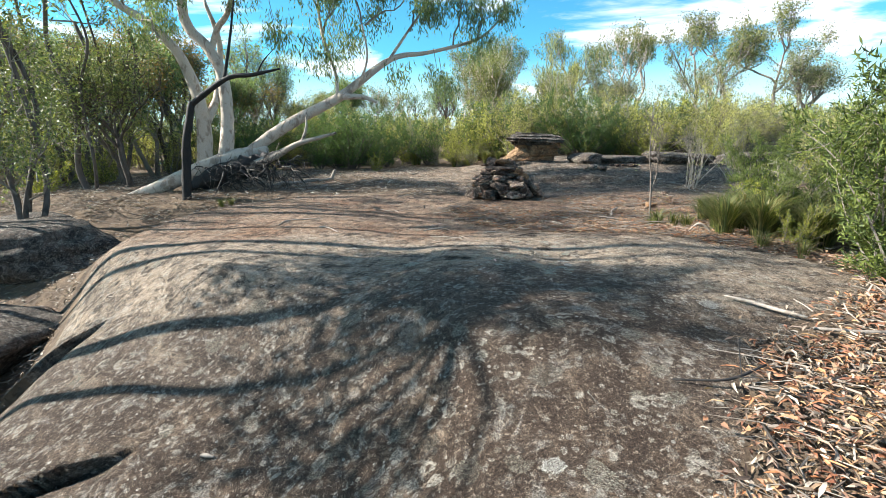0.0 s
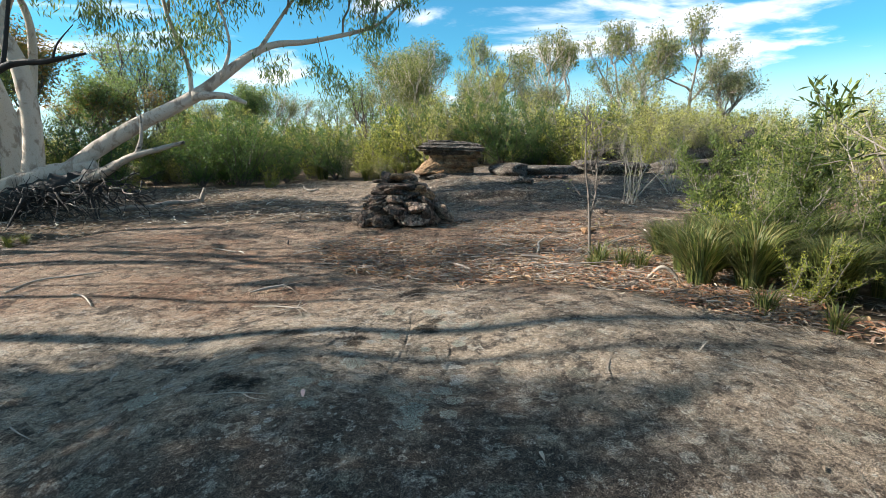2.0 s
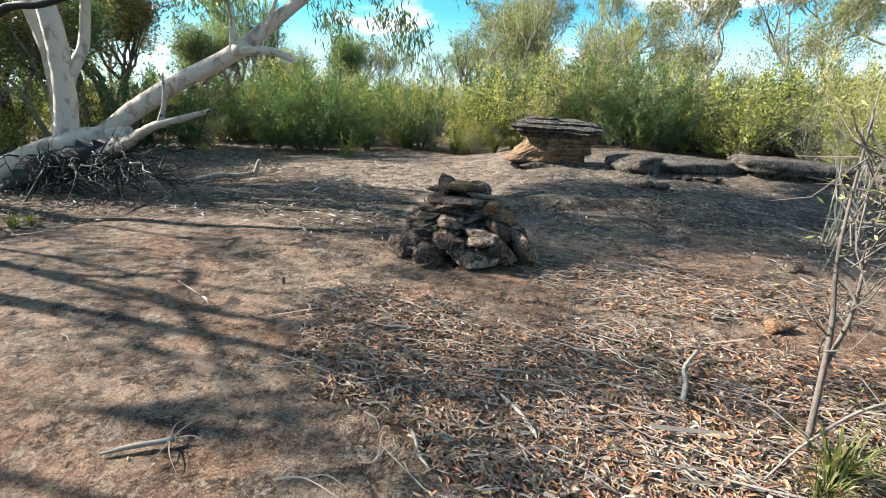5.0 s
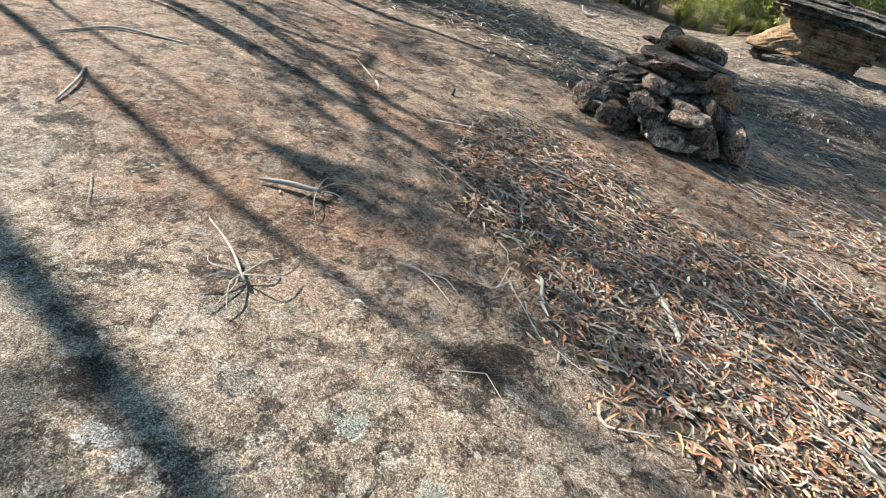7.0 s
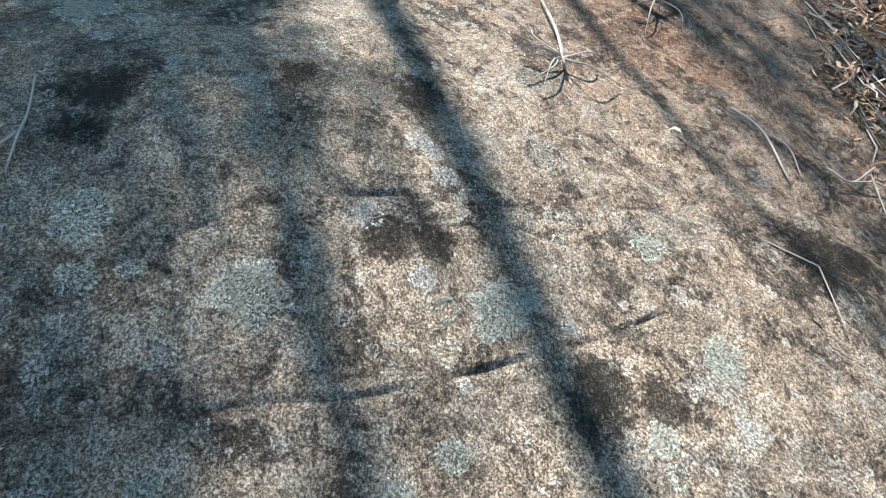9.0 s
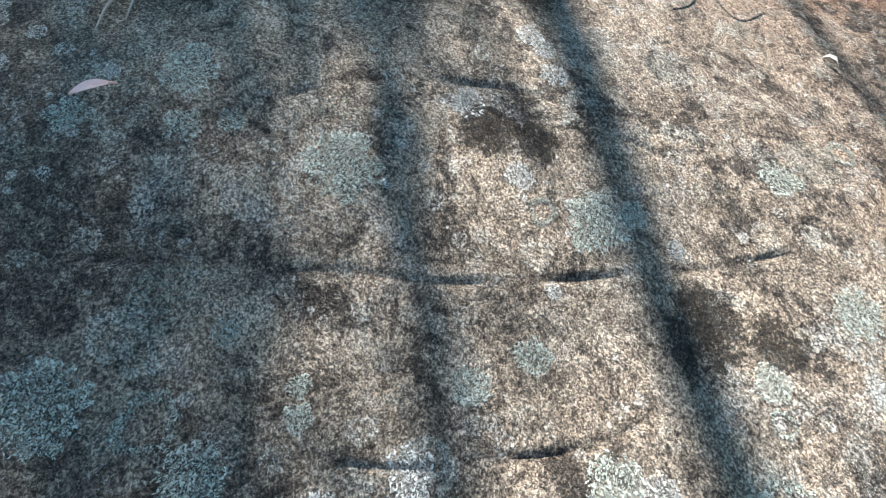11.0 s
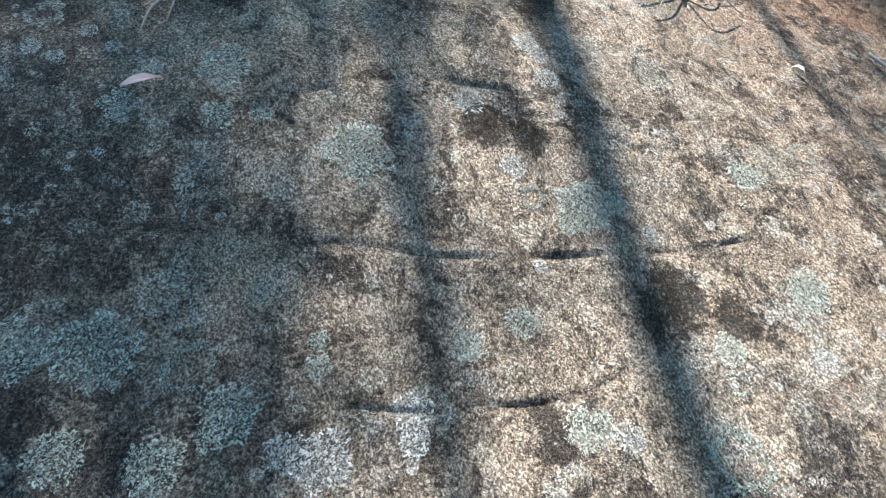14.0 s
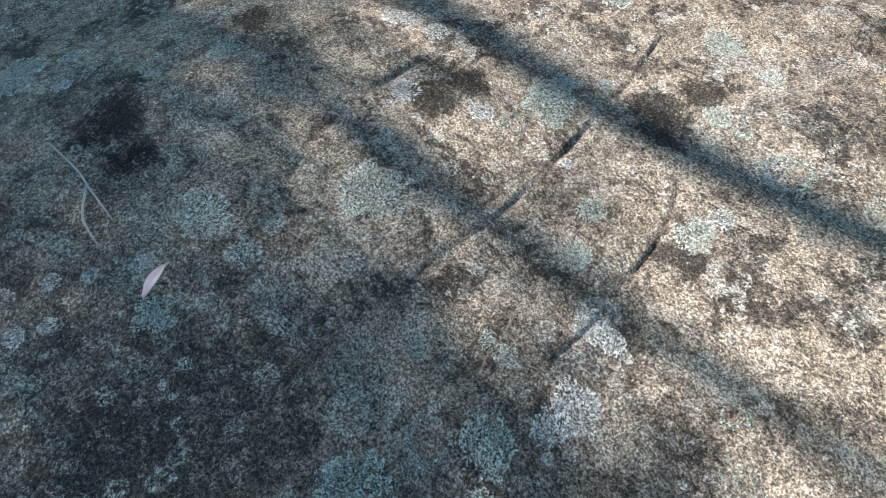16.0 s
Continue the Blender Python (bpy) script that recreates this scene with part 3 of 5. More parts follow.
far_out = [9.2, 9.8, 10.6, 11.6, 13, 15, 18, 22, 28, 36, 50, 75, 120, 220, 500, 1500]
gx = spread([(-9, -5.0, 0.09), (-5.0, -2.0, 0.03), (-2.0, 0.2, 0.05), (0.2, 0.5, 0.02), (0.5, 1.6, 0.008), (1.6, 2.0, 0.02), (2.0, 5.0, 0.05), (5.0, 9.0, 0.1)])
gx = np.concatenate([[-v for v in reversed(far_out)], gx, far_out])
gy = spread([(-1.0, 2.0, 0.06), (2.0, 4.4, 0.03), (4.4, 4.6, 0.02), (4.6, 6.15, 0.008), (6.15, 12.0, 0.055), (12.0, 13.4, 0.05), (13.4, 21.0, 0.11)])
gy = np.concatenate([[-1500, -500, -200, -80, -40, -20, -12, -8, -5, -3, -2], gy, [21.5, 22.2, 23.2, 25, 28, 32, 38, 46, 60, 80, 120, 220, 500, 1500]])
X, Y = np.meshgrid(gx, gy)
ground_mesh = bpy.data.meshes.new("ground")
V = np.stack([X, Y, ground_z(X, Y)], -1).reshape(-1, 3)
for line in CRACKS:
    sd, taper = ledge(V[:, 0], V[:, 1], line)
    V[:, 1] -= 0.17 * taper * np.where(sd >= 0, np.exp(-(sd / 0.16) ** 2), 0.0)
ny, nx = X.shape
ids = np.arange(nx * ny).reshape(ny, nx)
Q = np.stack([ids[:-1, :-1], ids[:-1, 1:], ids[1:, 1:], ids[1:, :-1]], -1).reshape(-1, 4)
ground_mesh.vertices.add(len(V))
ground_mesh.vertices.foreach_set("co", V.ravel())
ground_mesh.loops.add(Q.size)
ground_mesh.loops.foreach_set("vertex_index", Q.ravel())
ground_mesh.polygons.add(len(Q))
ground_mesh.polygons.foreach_set("loop_start", np.arange(len(Q)) * 4)
ground_mesh.polygons.foreach_set("use_smooth", np.ones(len(Q), bool))
ground_mesh.update(calc_edges=True)
reach = 0.06 + 0.55 * step01((0.5 - V[:, 1]) / 2.0)
wx = V[:, 0] + reach * (np.sin(1.9 * V[:, 1] + 0.7) + 0.6 * np.sin(4.7 * V[:, 1] + 1.3 * V[:, 0]))
wy = V[:, 1] + reach * (np.sin(1.7 * V[:, 0] + 0.2) + 0.6 * np.sin(5.3 * V[:, 0] - 1.1 * V[:, 1]))
soil = ~inside(wx, wy, ROCK_AREA)
for poly in (RIGHT_LITTER, TREE_LITTER):
    soil |= inside(V[:, 0], V[:, 1], poly)
layer = ground_mesh.attributes.new("soil", "FLOAT", "POINT")
layer.data.foreach_set("value", soil.astype(float))
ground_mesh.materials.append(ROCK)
tagged(new("ground", ground_mesh), "weathered brown sandstone slab with lichen, soil around it", "ground", kind="structure")


# cairn of stacked sandstone
def cairn(cx, cy):
    rng = np.random.default_rng(5)
    z0 = gz(cx, cy)
    top = thing("cairn", (cx, cy, z0), "knee-high cairn of dark weathered sandstone blocks on the slab", "cairn")
    courses = [(0.00, 0.66, 12, 0.100), (0.15, 0.62, 12, 0.090), (0.28, 0.55, 11, 0.085), (0.40, 0.48, 9, 0.085), (0.52, 0.38, 7, 0.080), (0.63, 0.27, 4, 0.075)]
    for i, (z, radius, count, half) in enumerate(courses):
        turn = rng.uniform(0, 6)
        for j in range(count):
            a = turn + 2 * np.pi * (j + rng.uniform(-0.2, 0.2)) / count
            r = radius * rng.uniform(0.84, 1.04)
            x, y = cx - 0.02 * i + r * math.cos(a), cy + 0.95 * r * math.sin(a)
            pieces = 2 if rng.random() < 0.22 else 1
            for k in range(pieces):
                tall = half * rng.uniform(0.85, 1.2) / pieces
                dims = (np.pi * radius / count * rng.uniform(0.72, 1.12), rng.uniform(0.12, 0.18), tall)
                v, f = stone_verts(rng, dims, 3, 7, 40, 0.05)
                b = Buf()
                b.add(v, f)
                ob = part("stone", b, TAN if rng.random() < 0.08 else STONE, top)
                lift = gz(x, y) - z0 + z + tall * 0.85 + 1.7 * tall * k
                ob.matrix_basis = Matrix.Translation((x - cx + rng.normal(0, 0.02), y - cy, lift)) @ Euler((rng.uniform(-0.16, 0.16), rng.uniform(-0.16, 0.16), a + np.pi / 2 + rng.uniform(-0.25, 0.25))).to_matrix().to_4x4()
    for x, y, z, r in ((0, 0, 0.14, 0.40), (0, 0.02, 0.36, 0.30), (-0.05, 0, 0.54, 0.20)):
        v, f = stone_verts(rng, (r, r, 0.22), 3, 14, 8, 0.08)
        b = Buf()
        b.add(v, f)
        part("stone", b, STONE, top, smooth=False).location = (x, y, z)
    for x, y, z, dims, ry in ((-0.02, -0.12, 0.83, (0.17, 0.13, 0.085), 0.1), (-0.22, -0.05, 0.80, (0.13, 0.12, 0.10), -0.3), (0.20, 0.04, 0.80, (0.14, 0.12, 0.08), 0.35)):
        v, f = stone_verts(rng, dims, 3, 10, 11, 0.05)
        b = Buf()
        b.add(v, f)
        ob = part("stone", b, TAN if x == -0.02 else STONE, top, "pale broken sandstone block" if x == -0.02 else "", smooth=False)
        ob.location, ob.rotation_euler = (x, y, z), (0.1, ry, 0.4)
    # a long shaded flat block in front and leaning slabs on the far flank
    for x, y, z, dims, rot in ((0.12, -0.72, 0.13, (0.20, 0.11, 0.09), (0.1, 0.06, 0.05)), (0.20, -0.70, 0.32, (0.16, 0.10, 0.07), (0.3, -0.1, 0.1)), (-0.12, -0.72, 0.30, (0.12, 0.10, 0.08), (0.2, 0.2, 0.3)), (0.66, -0.02, 0.20, (0.07, 0.24, 0.27), (0, -0.62, -0.2)), (0.74, -0.40, 0.16, (0.06, 0.20, 0.24), (0, -0.70, 0.5)), (0.40, -0.68, 0.15, (0.10, 0.07, 0.22), (0.5, -0.3, 0.4)), (0.50, -0.52, 0.18, (0.06, 0.12, 0.22), (0.2, -0.55, 0.3)), (0.58, -0.26, 0.24, (0.07, 0.16, 0.26), (0, -0.6, 0.2)), (0.42, -0.42, 0.40, (0.06, 0.12, 0.18), (0.1, -0.7, 0.35)),
                               (-0.72, -0.38, 0.12, (0.13, 0.12, 0.15), (0, 0.1, 0)), (-0.42, -0.66, 0.11, (0.15, 0.12, 0.11), (0.1, 0.1, 0.3)), (0.05, -0.30, 0.66, (0.22, 0.14, 0.08), (0, 0.05, 0.1)), (-0.20, -0.34, 0.62, (0.13, 0.12, 0.07), (0, -0.2, 0.5))):
        v, f = stone_verts(rng, dims, 3, 8, 26, 0.08)
        b = Buf()
        b.add(v, f)
        ob = part("stone", b, STONE, top, smooth=False)
        ob.location, ob.rotation_euler = (x, y, z), rot

    top.scale = (0.92, 0.92, 0.93)


cairn(1.36, 10.62)


def boulder(name, at, dims, mat, label, seed, turn=0.0, level=4, strata=0.03, planes=12, sharp=9, rough=0.07, tilt=0.0):
    rng = np.random.default_rng(seed)
    v, f = stone_verts(rng, dims, level, planes, sharp, rough, strata)
    b = Buf()
    b.add(v, f)
    ob = part(name, b, mat, None, smooth=True)
    ob.location, ob.rotation_euler = at, (0, tilt, turn)
    return tagged(ob, label, "rock")


def lofted_rock(levels, depth, seed, rough=0.05, spokes=56, square=3.2):
    """A rock of stacked outlines: height, half width, shift; flat-sided, with uneven beds."""
    rng = np.random.default_rng(seed)
    o = Vector(rng.uniform(0, 60, 3))
    ang = np.arange(spokes) * 2 * np.pi / spokes
    zs = np.linspace(levels[0][0], levels[-1][0], 14)
    rows = []
    for z in zs:
        w = np.interp(z, [q[0] for q in levels], [q[1] for q in levels]) * (1 + rng.normal(0, 0.018))
        s = np.interp(z, [q[0] for q in levels], [q[2] for q in levels])
        r = (np.abs(np.cos(ang)) ** square + np.abs(np.sin(ang)) ** square) ** (-1 / square)
        r = r * np.array([1 + rough * (1.6 * noise.noise(Vector((math.cos(t) * 1.4, math.sin(t) * 1.4, z * 2.2)) + o) + noise.noise(Vector((math.cos(t) * 4, math.sin(t) * 4, z * 9)) + o) + 0.7 * noise.noise(Vector((math.cos(t) * 11, math.sin(t) * 11, z * 22)) + o)) for t in ang])
        rows.append(np.column_stack([s + w * r * np.cos(ang), depth * w * r * np.sin(ang), z + 0.35 * rough * np.array([noise.noise(Vector((math.cos(t) * 3, math.sin(t) * 3, z * 5)) + o) for t in ang])]))
    n = len(zs)
    b = Buf()
    b.add(np.concatenate(rows), [(i * spokes + j, i * spokes + (j + 1) % spokes, (i + 1) * spokes + (j + 1) % spokes, (i + 1) * spokes + j) for i in range(n - 1) for j in range(spokes)])
    b.f.append(list(range(spokes))[::-1])
    b.f.append([(n - 1) * spokes + j for j in range(spokes)])
    return b


def pedestal_rock():
    z = gz(2.95, 15.5) - 0.04
    top = thing("pedestal_rock", (2.95, 15.5, z), "mushroom-shaped orange sandstone rock with a dark overhanging cap", "rock")
    part("base", lofted_rock([(0.10, 0.42, -0.52), (0.13, 0.50, -0.54), (0.30, 0.42, -0.42), (0.50, 0.30, -0.32), (0.66, 0.28, -0.26)], 0.95, 21, 0.09, 40, 4.5), TAN, top, "orange and tan fresh sandstone")
    for w, s, lo, hi, k in ((0.46, 0.16, 0.10, 0.26, 24), (0.52, 0.20, 0.262, 0.42, 25), (0.50, 0.24, 0.422, 0.50, 26), (0.56, 0.26, 0.502, 0.66, 27)):
        part("block", lofted_rock([(lo, w * 0.97, s), (lo + 0.02, w, s), (hi - 0.02, w * 0.99, s), (hi, w * 0.96, s)], 0.85, k, 0.035, 40, 7.0), TAN, top)
    for w, s, lo, hi, k, lean in ((0.72, -0.02, 0.60, 0.74, 31, 0.02), (0.90, 0.02, 0.71, 0.86, 32, 0.03), (0.70, -0.10, 0.85, 0.94, 34, 0.02), (0.44, 0.40, 0.84, 0.92, 35, 0.06), (0.36, -0.30, 0.93, 0.975, 36, 0.04)):
        bed = part("cap", lofted_rock([(lo, w * 0.86, s), (lo + 0.03, w * 0.98, s), (hi - 0.04, w, s), (hi, w * 0.84, s)], 0.72, k, 0.12, 48, 3.6), CAP, top, "dark layered weathered cap")
        bed.rotation_euler = (0.03, lean, 0.0)
    part("base", lofted_rock([(-0.06, 0.74, -0.05), (0.05, 0.78, -0.05), (0.12, 0.62, -0.05)], 0.7, 23, 0.12), CAP, top, "thin dark bed under the rock")


pedestal_rock()
boulder("boulder", (4.45, 14.8, gz(4.4, 14.8) + 0.10), (0.55, 0.42, 0.27), CAP, "rounded grey lichen-covered boulder on the slab", 3)
boulder("rock_shelf", (5.6, 15.3, gz(5.6, 15.3) + 0.02), (1.1, 0.7, 0.26), CAP, "low rough grey sandstone shelf with pebbles", 4)
shelf = part("rock_shelf", lofted_rock([(-0.10, 0.78, 0.06), (0.06, 0.80, 0.06), (0.10, 1.0, 0.0), (0.24, 1.06, 0.0), (0.31, 0.86, 0.02)], 0.6, 6, 0.10, 64, 4.0), CAP, smooth=True)
shelf.location, shelf.rotation_euler = (7.5, 15.1, gz(7.5, 15.1)), (0.02, 0.05, -0.12)
tagged(shelf, "flat overhanging sandstone ledge with a dark undercut", "rock")
boulder("rock_shelf", (9.8, 15.6, gz(9.8, 15.6) + 0.08), (1.2, 0.8, 0.30), CAP, "broad dark sandstone outcrop among bushes", 7)
boulder("rock_outcrop", (15.5, 20.5, gz(15.5, 20.5) + 0.5), (3.6, 1.8, 1.05), CAP, "large grey sandstone outcrop behind the bushes", 8, 0.1)
boulder("rock_outcrop", (11.2, 18.8, gz(11.2, 18.8) + 0.3), (1.4, 1.0, 0.65), CAP, "dark sandstone outcrop half hidden by bushes", 9)
boulder("boulder", (-8.0, 8.6, gz(-8.0, 8.6) + 0.25), (1.5, 1.3, 0.62), CAP, "dark rounded boulder beside the slab", 10, rough=0.05)
boulder("boulder", (-6.6, 5.9, gz(-6.6, 5.9) + 0.22), (1.1, 1.2, 0.60), CAP, "dark rounded boulder in the gully", 11, rough=0.05)
boulder("boulder", (-5.25, 21.8, gz(-5.25, 21.8) + 0.12), (0.32, 0.28, 0.24), STONE, "small dark rock at the edge of the bush", 12, level=3)
boulder("boulder", (-4.6, 21.9, gz(-4.6, 21.9) + 0.08), (0.40, 0.28, 0.18), STONE, "small dark rock at the edge of the bush", 13, level=3)
boulder("boulder", (4.05, 9.0, gz(4.05, 9.0) + 0.05), (0.10, 0.08, 0.055), TAN, "small orange stone in the leaf litter", 14, level=3)
for k, (x, y, s) in enumerate(((5.3, 14.3, 0.07), (5.5, 14.4, 0.05), (5.75, 14.3, 0.08), (5.9, 14.45, 0.06), (5.1, 14.35, 0.05), (4.3, 13.6, 0.13), (4.6, 13.5, 0.09), (5.0, 10.4, 0.07))):
    boulder("loose_stone", (x, y, gz(x, y) + s * 0.6), (s * 1.4, s, s * 0.8), STONE, "small pale loose stone on the slab", 30 + k, level=2)


# lichen crusts on the rock
def lichen_patch(x, y, r, kind, seed):
    rng = np.random.default_rng(seed)
    rings, spokes = 10, 60
    o = rng.uniform(0, 90, 3)
    ang = np.arange(spokes) * 2 * np.pi / spokes
    edge = np.array([1 + 0.30 * noise.noise(Vector((math.cos(a) * 1.3, math.sin(a) * 1.3, 0)) + Vector(o)) + 0.20 * noise.noise(Vector((math.cos(a) * 5, math.sin(a) * 5, 4)) + Vector(o)) + 0.16 * noise.noise(Vector((math.cos(a) * 12, math.sin(a) * 12, 9)) + Vector(o)) + 0.05 * rng.uniform(-1, 1) for a in ang])
    inner = 0.62 if kind == 2 else 0.0
    rr = np.linspace(inner, 1, rings)
    gxx = x + r * np.outer(rr, edge * np.cos(ang))
    gyy = y + r * np.outer(rr, edge * np.sin(ang))
    lift = np.array([[0.0018 + 0.0016 * max(0, noise.noise(Vector((a * 95, b * 95, o[0])))) + rng.uniform(0, 0.0007) for a, b in zip(ra, rb)] for ra, rb in zip(gxx, gyy)])
    lift[-1] = -0.002
    if kind == 2:
        lift[0] = -0.002
    gzz = ground_z(gxx, gyy) + lift
    faces = [(i * spokes + j, (i + 1) * spokes + j, (i + 1) * spokes + (j + 1) % spokes, i * spokes + (j + 1) % spokes) for i in range(rings - 1) for j in range(spokes) if i < rings - 4 or rng.random() > 0.12 * (i - rings + 5)]
    b = Buf()
    b.add(np.stack([gxx, gyy, gzz], -1).reshape(-1, 3), faces)
    mat = MOSS if kind == 3 else WHITE_LICHEN if kind == 1 else LICHEN
    words = ("pale grey-green lichen crust on the rock", "chalky white lichen spot on the rock", "ring-shaped pale lichen crust on the rock", "dark moss stain on the rock")
    ob = part("lichen_patch", b, mat)
    rim = ob.data.attributes.new("rim", "FLOAT", "POINT")
    share = np.repeat(np.abs(2 * rr - 1.62 if kind == 2 else rr) ** 4, spokes)
    rim.data.foreach_set("value", share[:len(rim.data)])
    tagged(ob, words[kind], "lichen", "lichen on the slab")


LICHEN_A = [(1.05, 5.67, 0.085, 0), (1.05, 5.76, 0.037, 0), (0.54, 4.9, 0.065, 0), (1.15, 4.61, 0.080, 0), (1.22, 4.77, 0.048, 2), (1.28, 5.42, 0.039, 0), (1.3, 5.29, 0.039, 0), (1.4, 5.15, 0.045, 1), (1.45, 5.14, 0.032, 1), (0.82, 5.16, 0.085, 0), (1.32, 4.82, 0.06, 0), (1.44, 4.97, 0.06, 1), (1.41, 4.91, 0.044, 1), (1.52, 5.48, 0.054, 0), (1.56, 5.55, 0.034, 1), (1.46, 5.86, 0.044, 0), (1.53, 5.83, 0.026, 2)]
LICHEN_B = [(1.66, 5.75, 0.064, 2), (1.32, 4.56, 0.047, 0), (1.37, 4.7, 0.054, 0), (0.68, 4.97, 0.03, 0), (0.68, 4.88, 0.041, 0), (1.0, 5.55, 0.034, 2), (0.91, 5.53, 0.035, 1), (0.51, 5.71, 0.04, 1), (0.65, 5.72, 0.038, 1), (0.71, 5.47, 0.046, 1), (0.41, 4.5, 0.025, 1), (0.52, 4.76, 0.019, 1), (0.38, 4.62, 0.022, 1), (1.15, 5.82, 0.022, 1), (1.27, 4.99, 0.028, 0), (1.22, 5.0, 0.023, 0), (1.01, 6.42, 0.038, 2), (1.04, 6.19, 0.059, 0)]
LICHEN_C = [(1.17, 5.51, 0.02, 1), (1.39, 6.14, 0.06, 0), (1.1, 4.9, 0.026, 0), (0.13, 5.01, 0.109, 3), (0.45, 4.55, 0.02, 1), (0.44, 4.67, 0.02, 1), (0.74, 4.64, 0.015, 1), (1.71, 5.12, 0.032, 2), (-0.24, 5.11, 0.038, 1), (-0.13, 5.01, 0.031, 1), (0.2, 5.33, 0.049, 0), (0.56, 5.73, 0.035, 1), (1.54, 6.06, 0.038, 1), (-0.34, 4.99, 0.099, 0), (0.61, 4.68, 0.043, 0), (2.29, 3.69, 0.07, 1), (1.12, 4.48, 0.07, 0), (0.62, 2.05, 0.06, 1), (1.30, 6.74, 0.15, 3), (1.38, 6.86, 0.09, 3), (0.16, 5.48, 0.07, 3), (0.32, 5.8, 0.09, 3), (0.79, 5.5, 0.08, 3), (1.32, 5.8, 0.10, 3), (1.40, 5.92, 0.07, 3), (0.83, 5.60, 0.06, 3), (0.28, 4.92, 0.065, 3)]
for k, spot in enumerate(LICHEN_A + LICHEN_B + LICHEN_C):
    lichen_patch(*spot, 100 + k)


# fallen leaves and twigs
def scatter(rng, poly, n, bare=False):
    lo, hi = np.min(poly, 0), np.max(poly, 0)
    p = rng.uniform(lo, hi, (n * 4, 2))
    edge = p + rng.normal(0, 0.11, p.shape)
    x, y = p[:, 0], p[:, 1]
    drift = np.sin(2.1 * x + 1.3 * np.sin(1.7 * y)) * np.sin(2.3 * y + 0.9 * np.sin(1.9 * x)) + 0.4 * np.sin(5.1 * x + 1.1 * y) * np.sin(4.7 * y)
    keep = inside(edge[:, 0], edge[:, 1], poly) & (rng.uniform(0, 1, len(p)) < 0.22 + 0.78 * step01(drift / 0.6 + 0.75))
    keep &= ~(bare & (x > -0.6) & (x < 2.2) & (y > 4.2) & (y < 6.3))
    return p[keep][:n]


def litter(name, poly, n_leaves, n_twigs, mat, seed, label, size=0.085, lift=0.05, along=None, thin=1.0):
    rng = np.random.default_rng(seed)
    p = scatter(rng, poly, n_leaves, thin < 1)
    pos = np.column_stack([p, ground_z(p[:, 0], p[:, 1], False) + np.abs(rng.normal(0, lift * 0.55, len(p))) + 0.006])
    a = rng.uniform(0, 2 * np.pi, len(p))
    d = np.column_stack([np.cos(a), np.sin(a), rng.normal(0, 0.17, len(p))])
    b = Buf()
    for part_of, length, width in ((slice(0, None, 3), 0.70, 0.34), (slice(1, None, 3), 1.0, 0.20), (slice(2, None, 3), 1.30, 0.16)):
        curled(b, pos[part_of], d[part_of], size * length, size * length * width, rng)
    tagged(part(name, b, mat), label, "leaf litter", kind="stuff")
    p = scatter(rng, poly, n_twigs, thin < 1)
    b = Buf()
    for x, y in p:
        a = rng.uniform(0, 2 * np.pi) if along is None else rng.normal(along, 0.5)
        long = rng.gamma(2.0, 0.10) + 0.06
        z = gz(x, y) + abs(rng.normal(0, lift * 0.6)) + 0.008
        bend = rng.normal(0, 0.12)
        d = np.array([math.cos(a), math.sin(a), rng.normal(0, 0.10)]) * long / 2
        side = np.array([-math.sin(a), math.cos(a), 0]) * bend * long
        c = np.array([x, y, z])
        r = rng.gamma(2.0, 0.0014) * thin + 0.0012
        tube(b, [c - d, c + side, c + d], [r, r * 0.9, r * 0.5], 3)
    tagged(part("fallen_twigs", b, TWIGS), "dry grey-brown twigs strewn over the ground", "twigs", kind="stuff")


NEAR_BED = [q for q in RIGHT_LITTER[:8]] + [(4.8, 6.0), (4.6, 8.5), (3.5, 8.5), (2.7, 8.72), (1.95, 8.62), (1.4, 8.85), (1.0, 9.2), (0.45, 9.45)]
FRONT_BED = [(4.1, 5.3), (4.35, 4.5), (3.6, 3.75), (2.9, 3.45), (2.4, 3.0), (1.85, 2.45), (1.55, 2.0), (1.1, 1.4), (0.9, 0.5), (1.5, -0.1), (2.6, 0.2), (3.8, -0.3), (5.0, 0.4), (6.1, 0.2), (6.6, 1.6), (6.2, 2.9), (6.9, 4.1), (6.5, 5.3)]
RIGHT_BED = [(4.6, 5.3), (14, 4), (14, 9.5), (5.4, 9.6), (4.6, 8.5)]
GULLY_BED = [(-4.9, 4.6), (-5.3, 6.1), (-5.6, 7.4), (-5.5, 9.2), (-8, 10), (-13, 10), (-13, 3)]
litter("leaf_litter", NEAR_BED, 32000, 3600, LITTER, 1, "bed of orange and tan fallen gum leaves on the rock", 0.07, along=-0.25)
litter("leaf_litter", FRONT_BED, 24000, 1500, LITTER, 2, "drift of orange fallen gum leaves beside the slab", 0.085, 0.06)
litter("leaf_litter", RIGHT_BED, 5000, 1100, LITTER_GREY, 3, "dry grey-brown leaf litter under the bushes", 0.10)
litter("leaf_litter", TREE_LITTER, 17000, 7500, LITTER_GREY, 4, "grey-brown litter of leaves and bark under the gum tree", 0.11)
litter("leaf_litter", CAIRN_LITTER, 3600, 900, LITTER, 5, "strip of brown leaves and twigs beside the cairn", 0.07, 0.03, along=-0.3)
litter("leaf_litter", GULLY_BED, 4500, 900, LITTER_GREY, 6, "brown leaf litter in the gully beside the slab", 0.10)
FAR_ROCK = [(-1.0, 11.6), (2.2, 11.6), (6.5, 10.2), (8, 12), (4, 15), (0, 19), (-4, 19)]
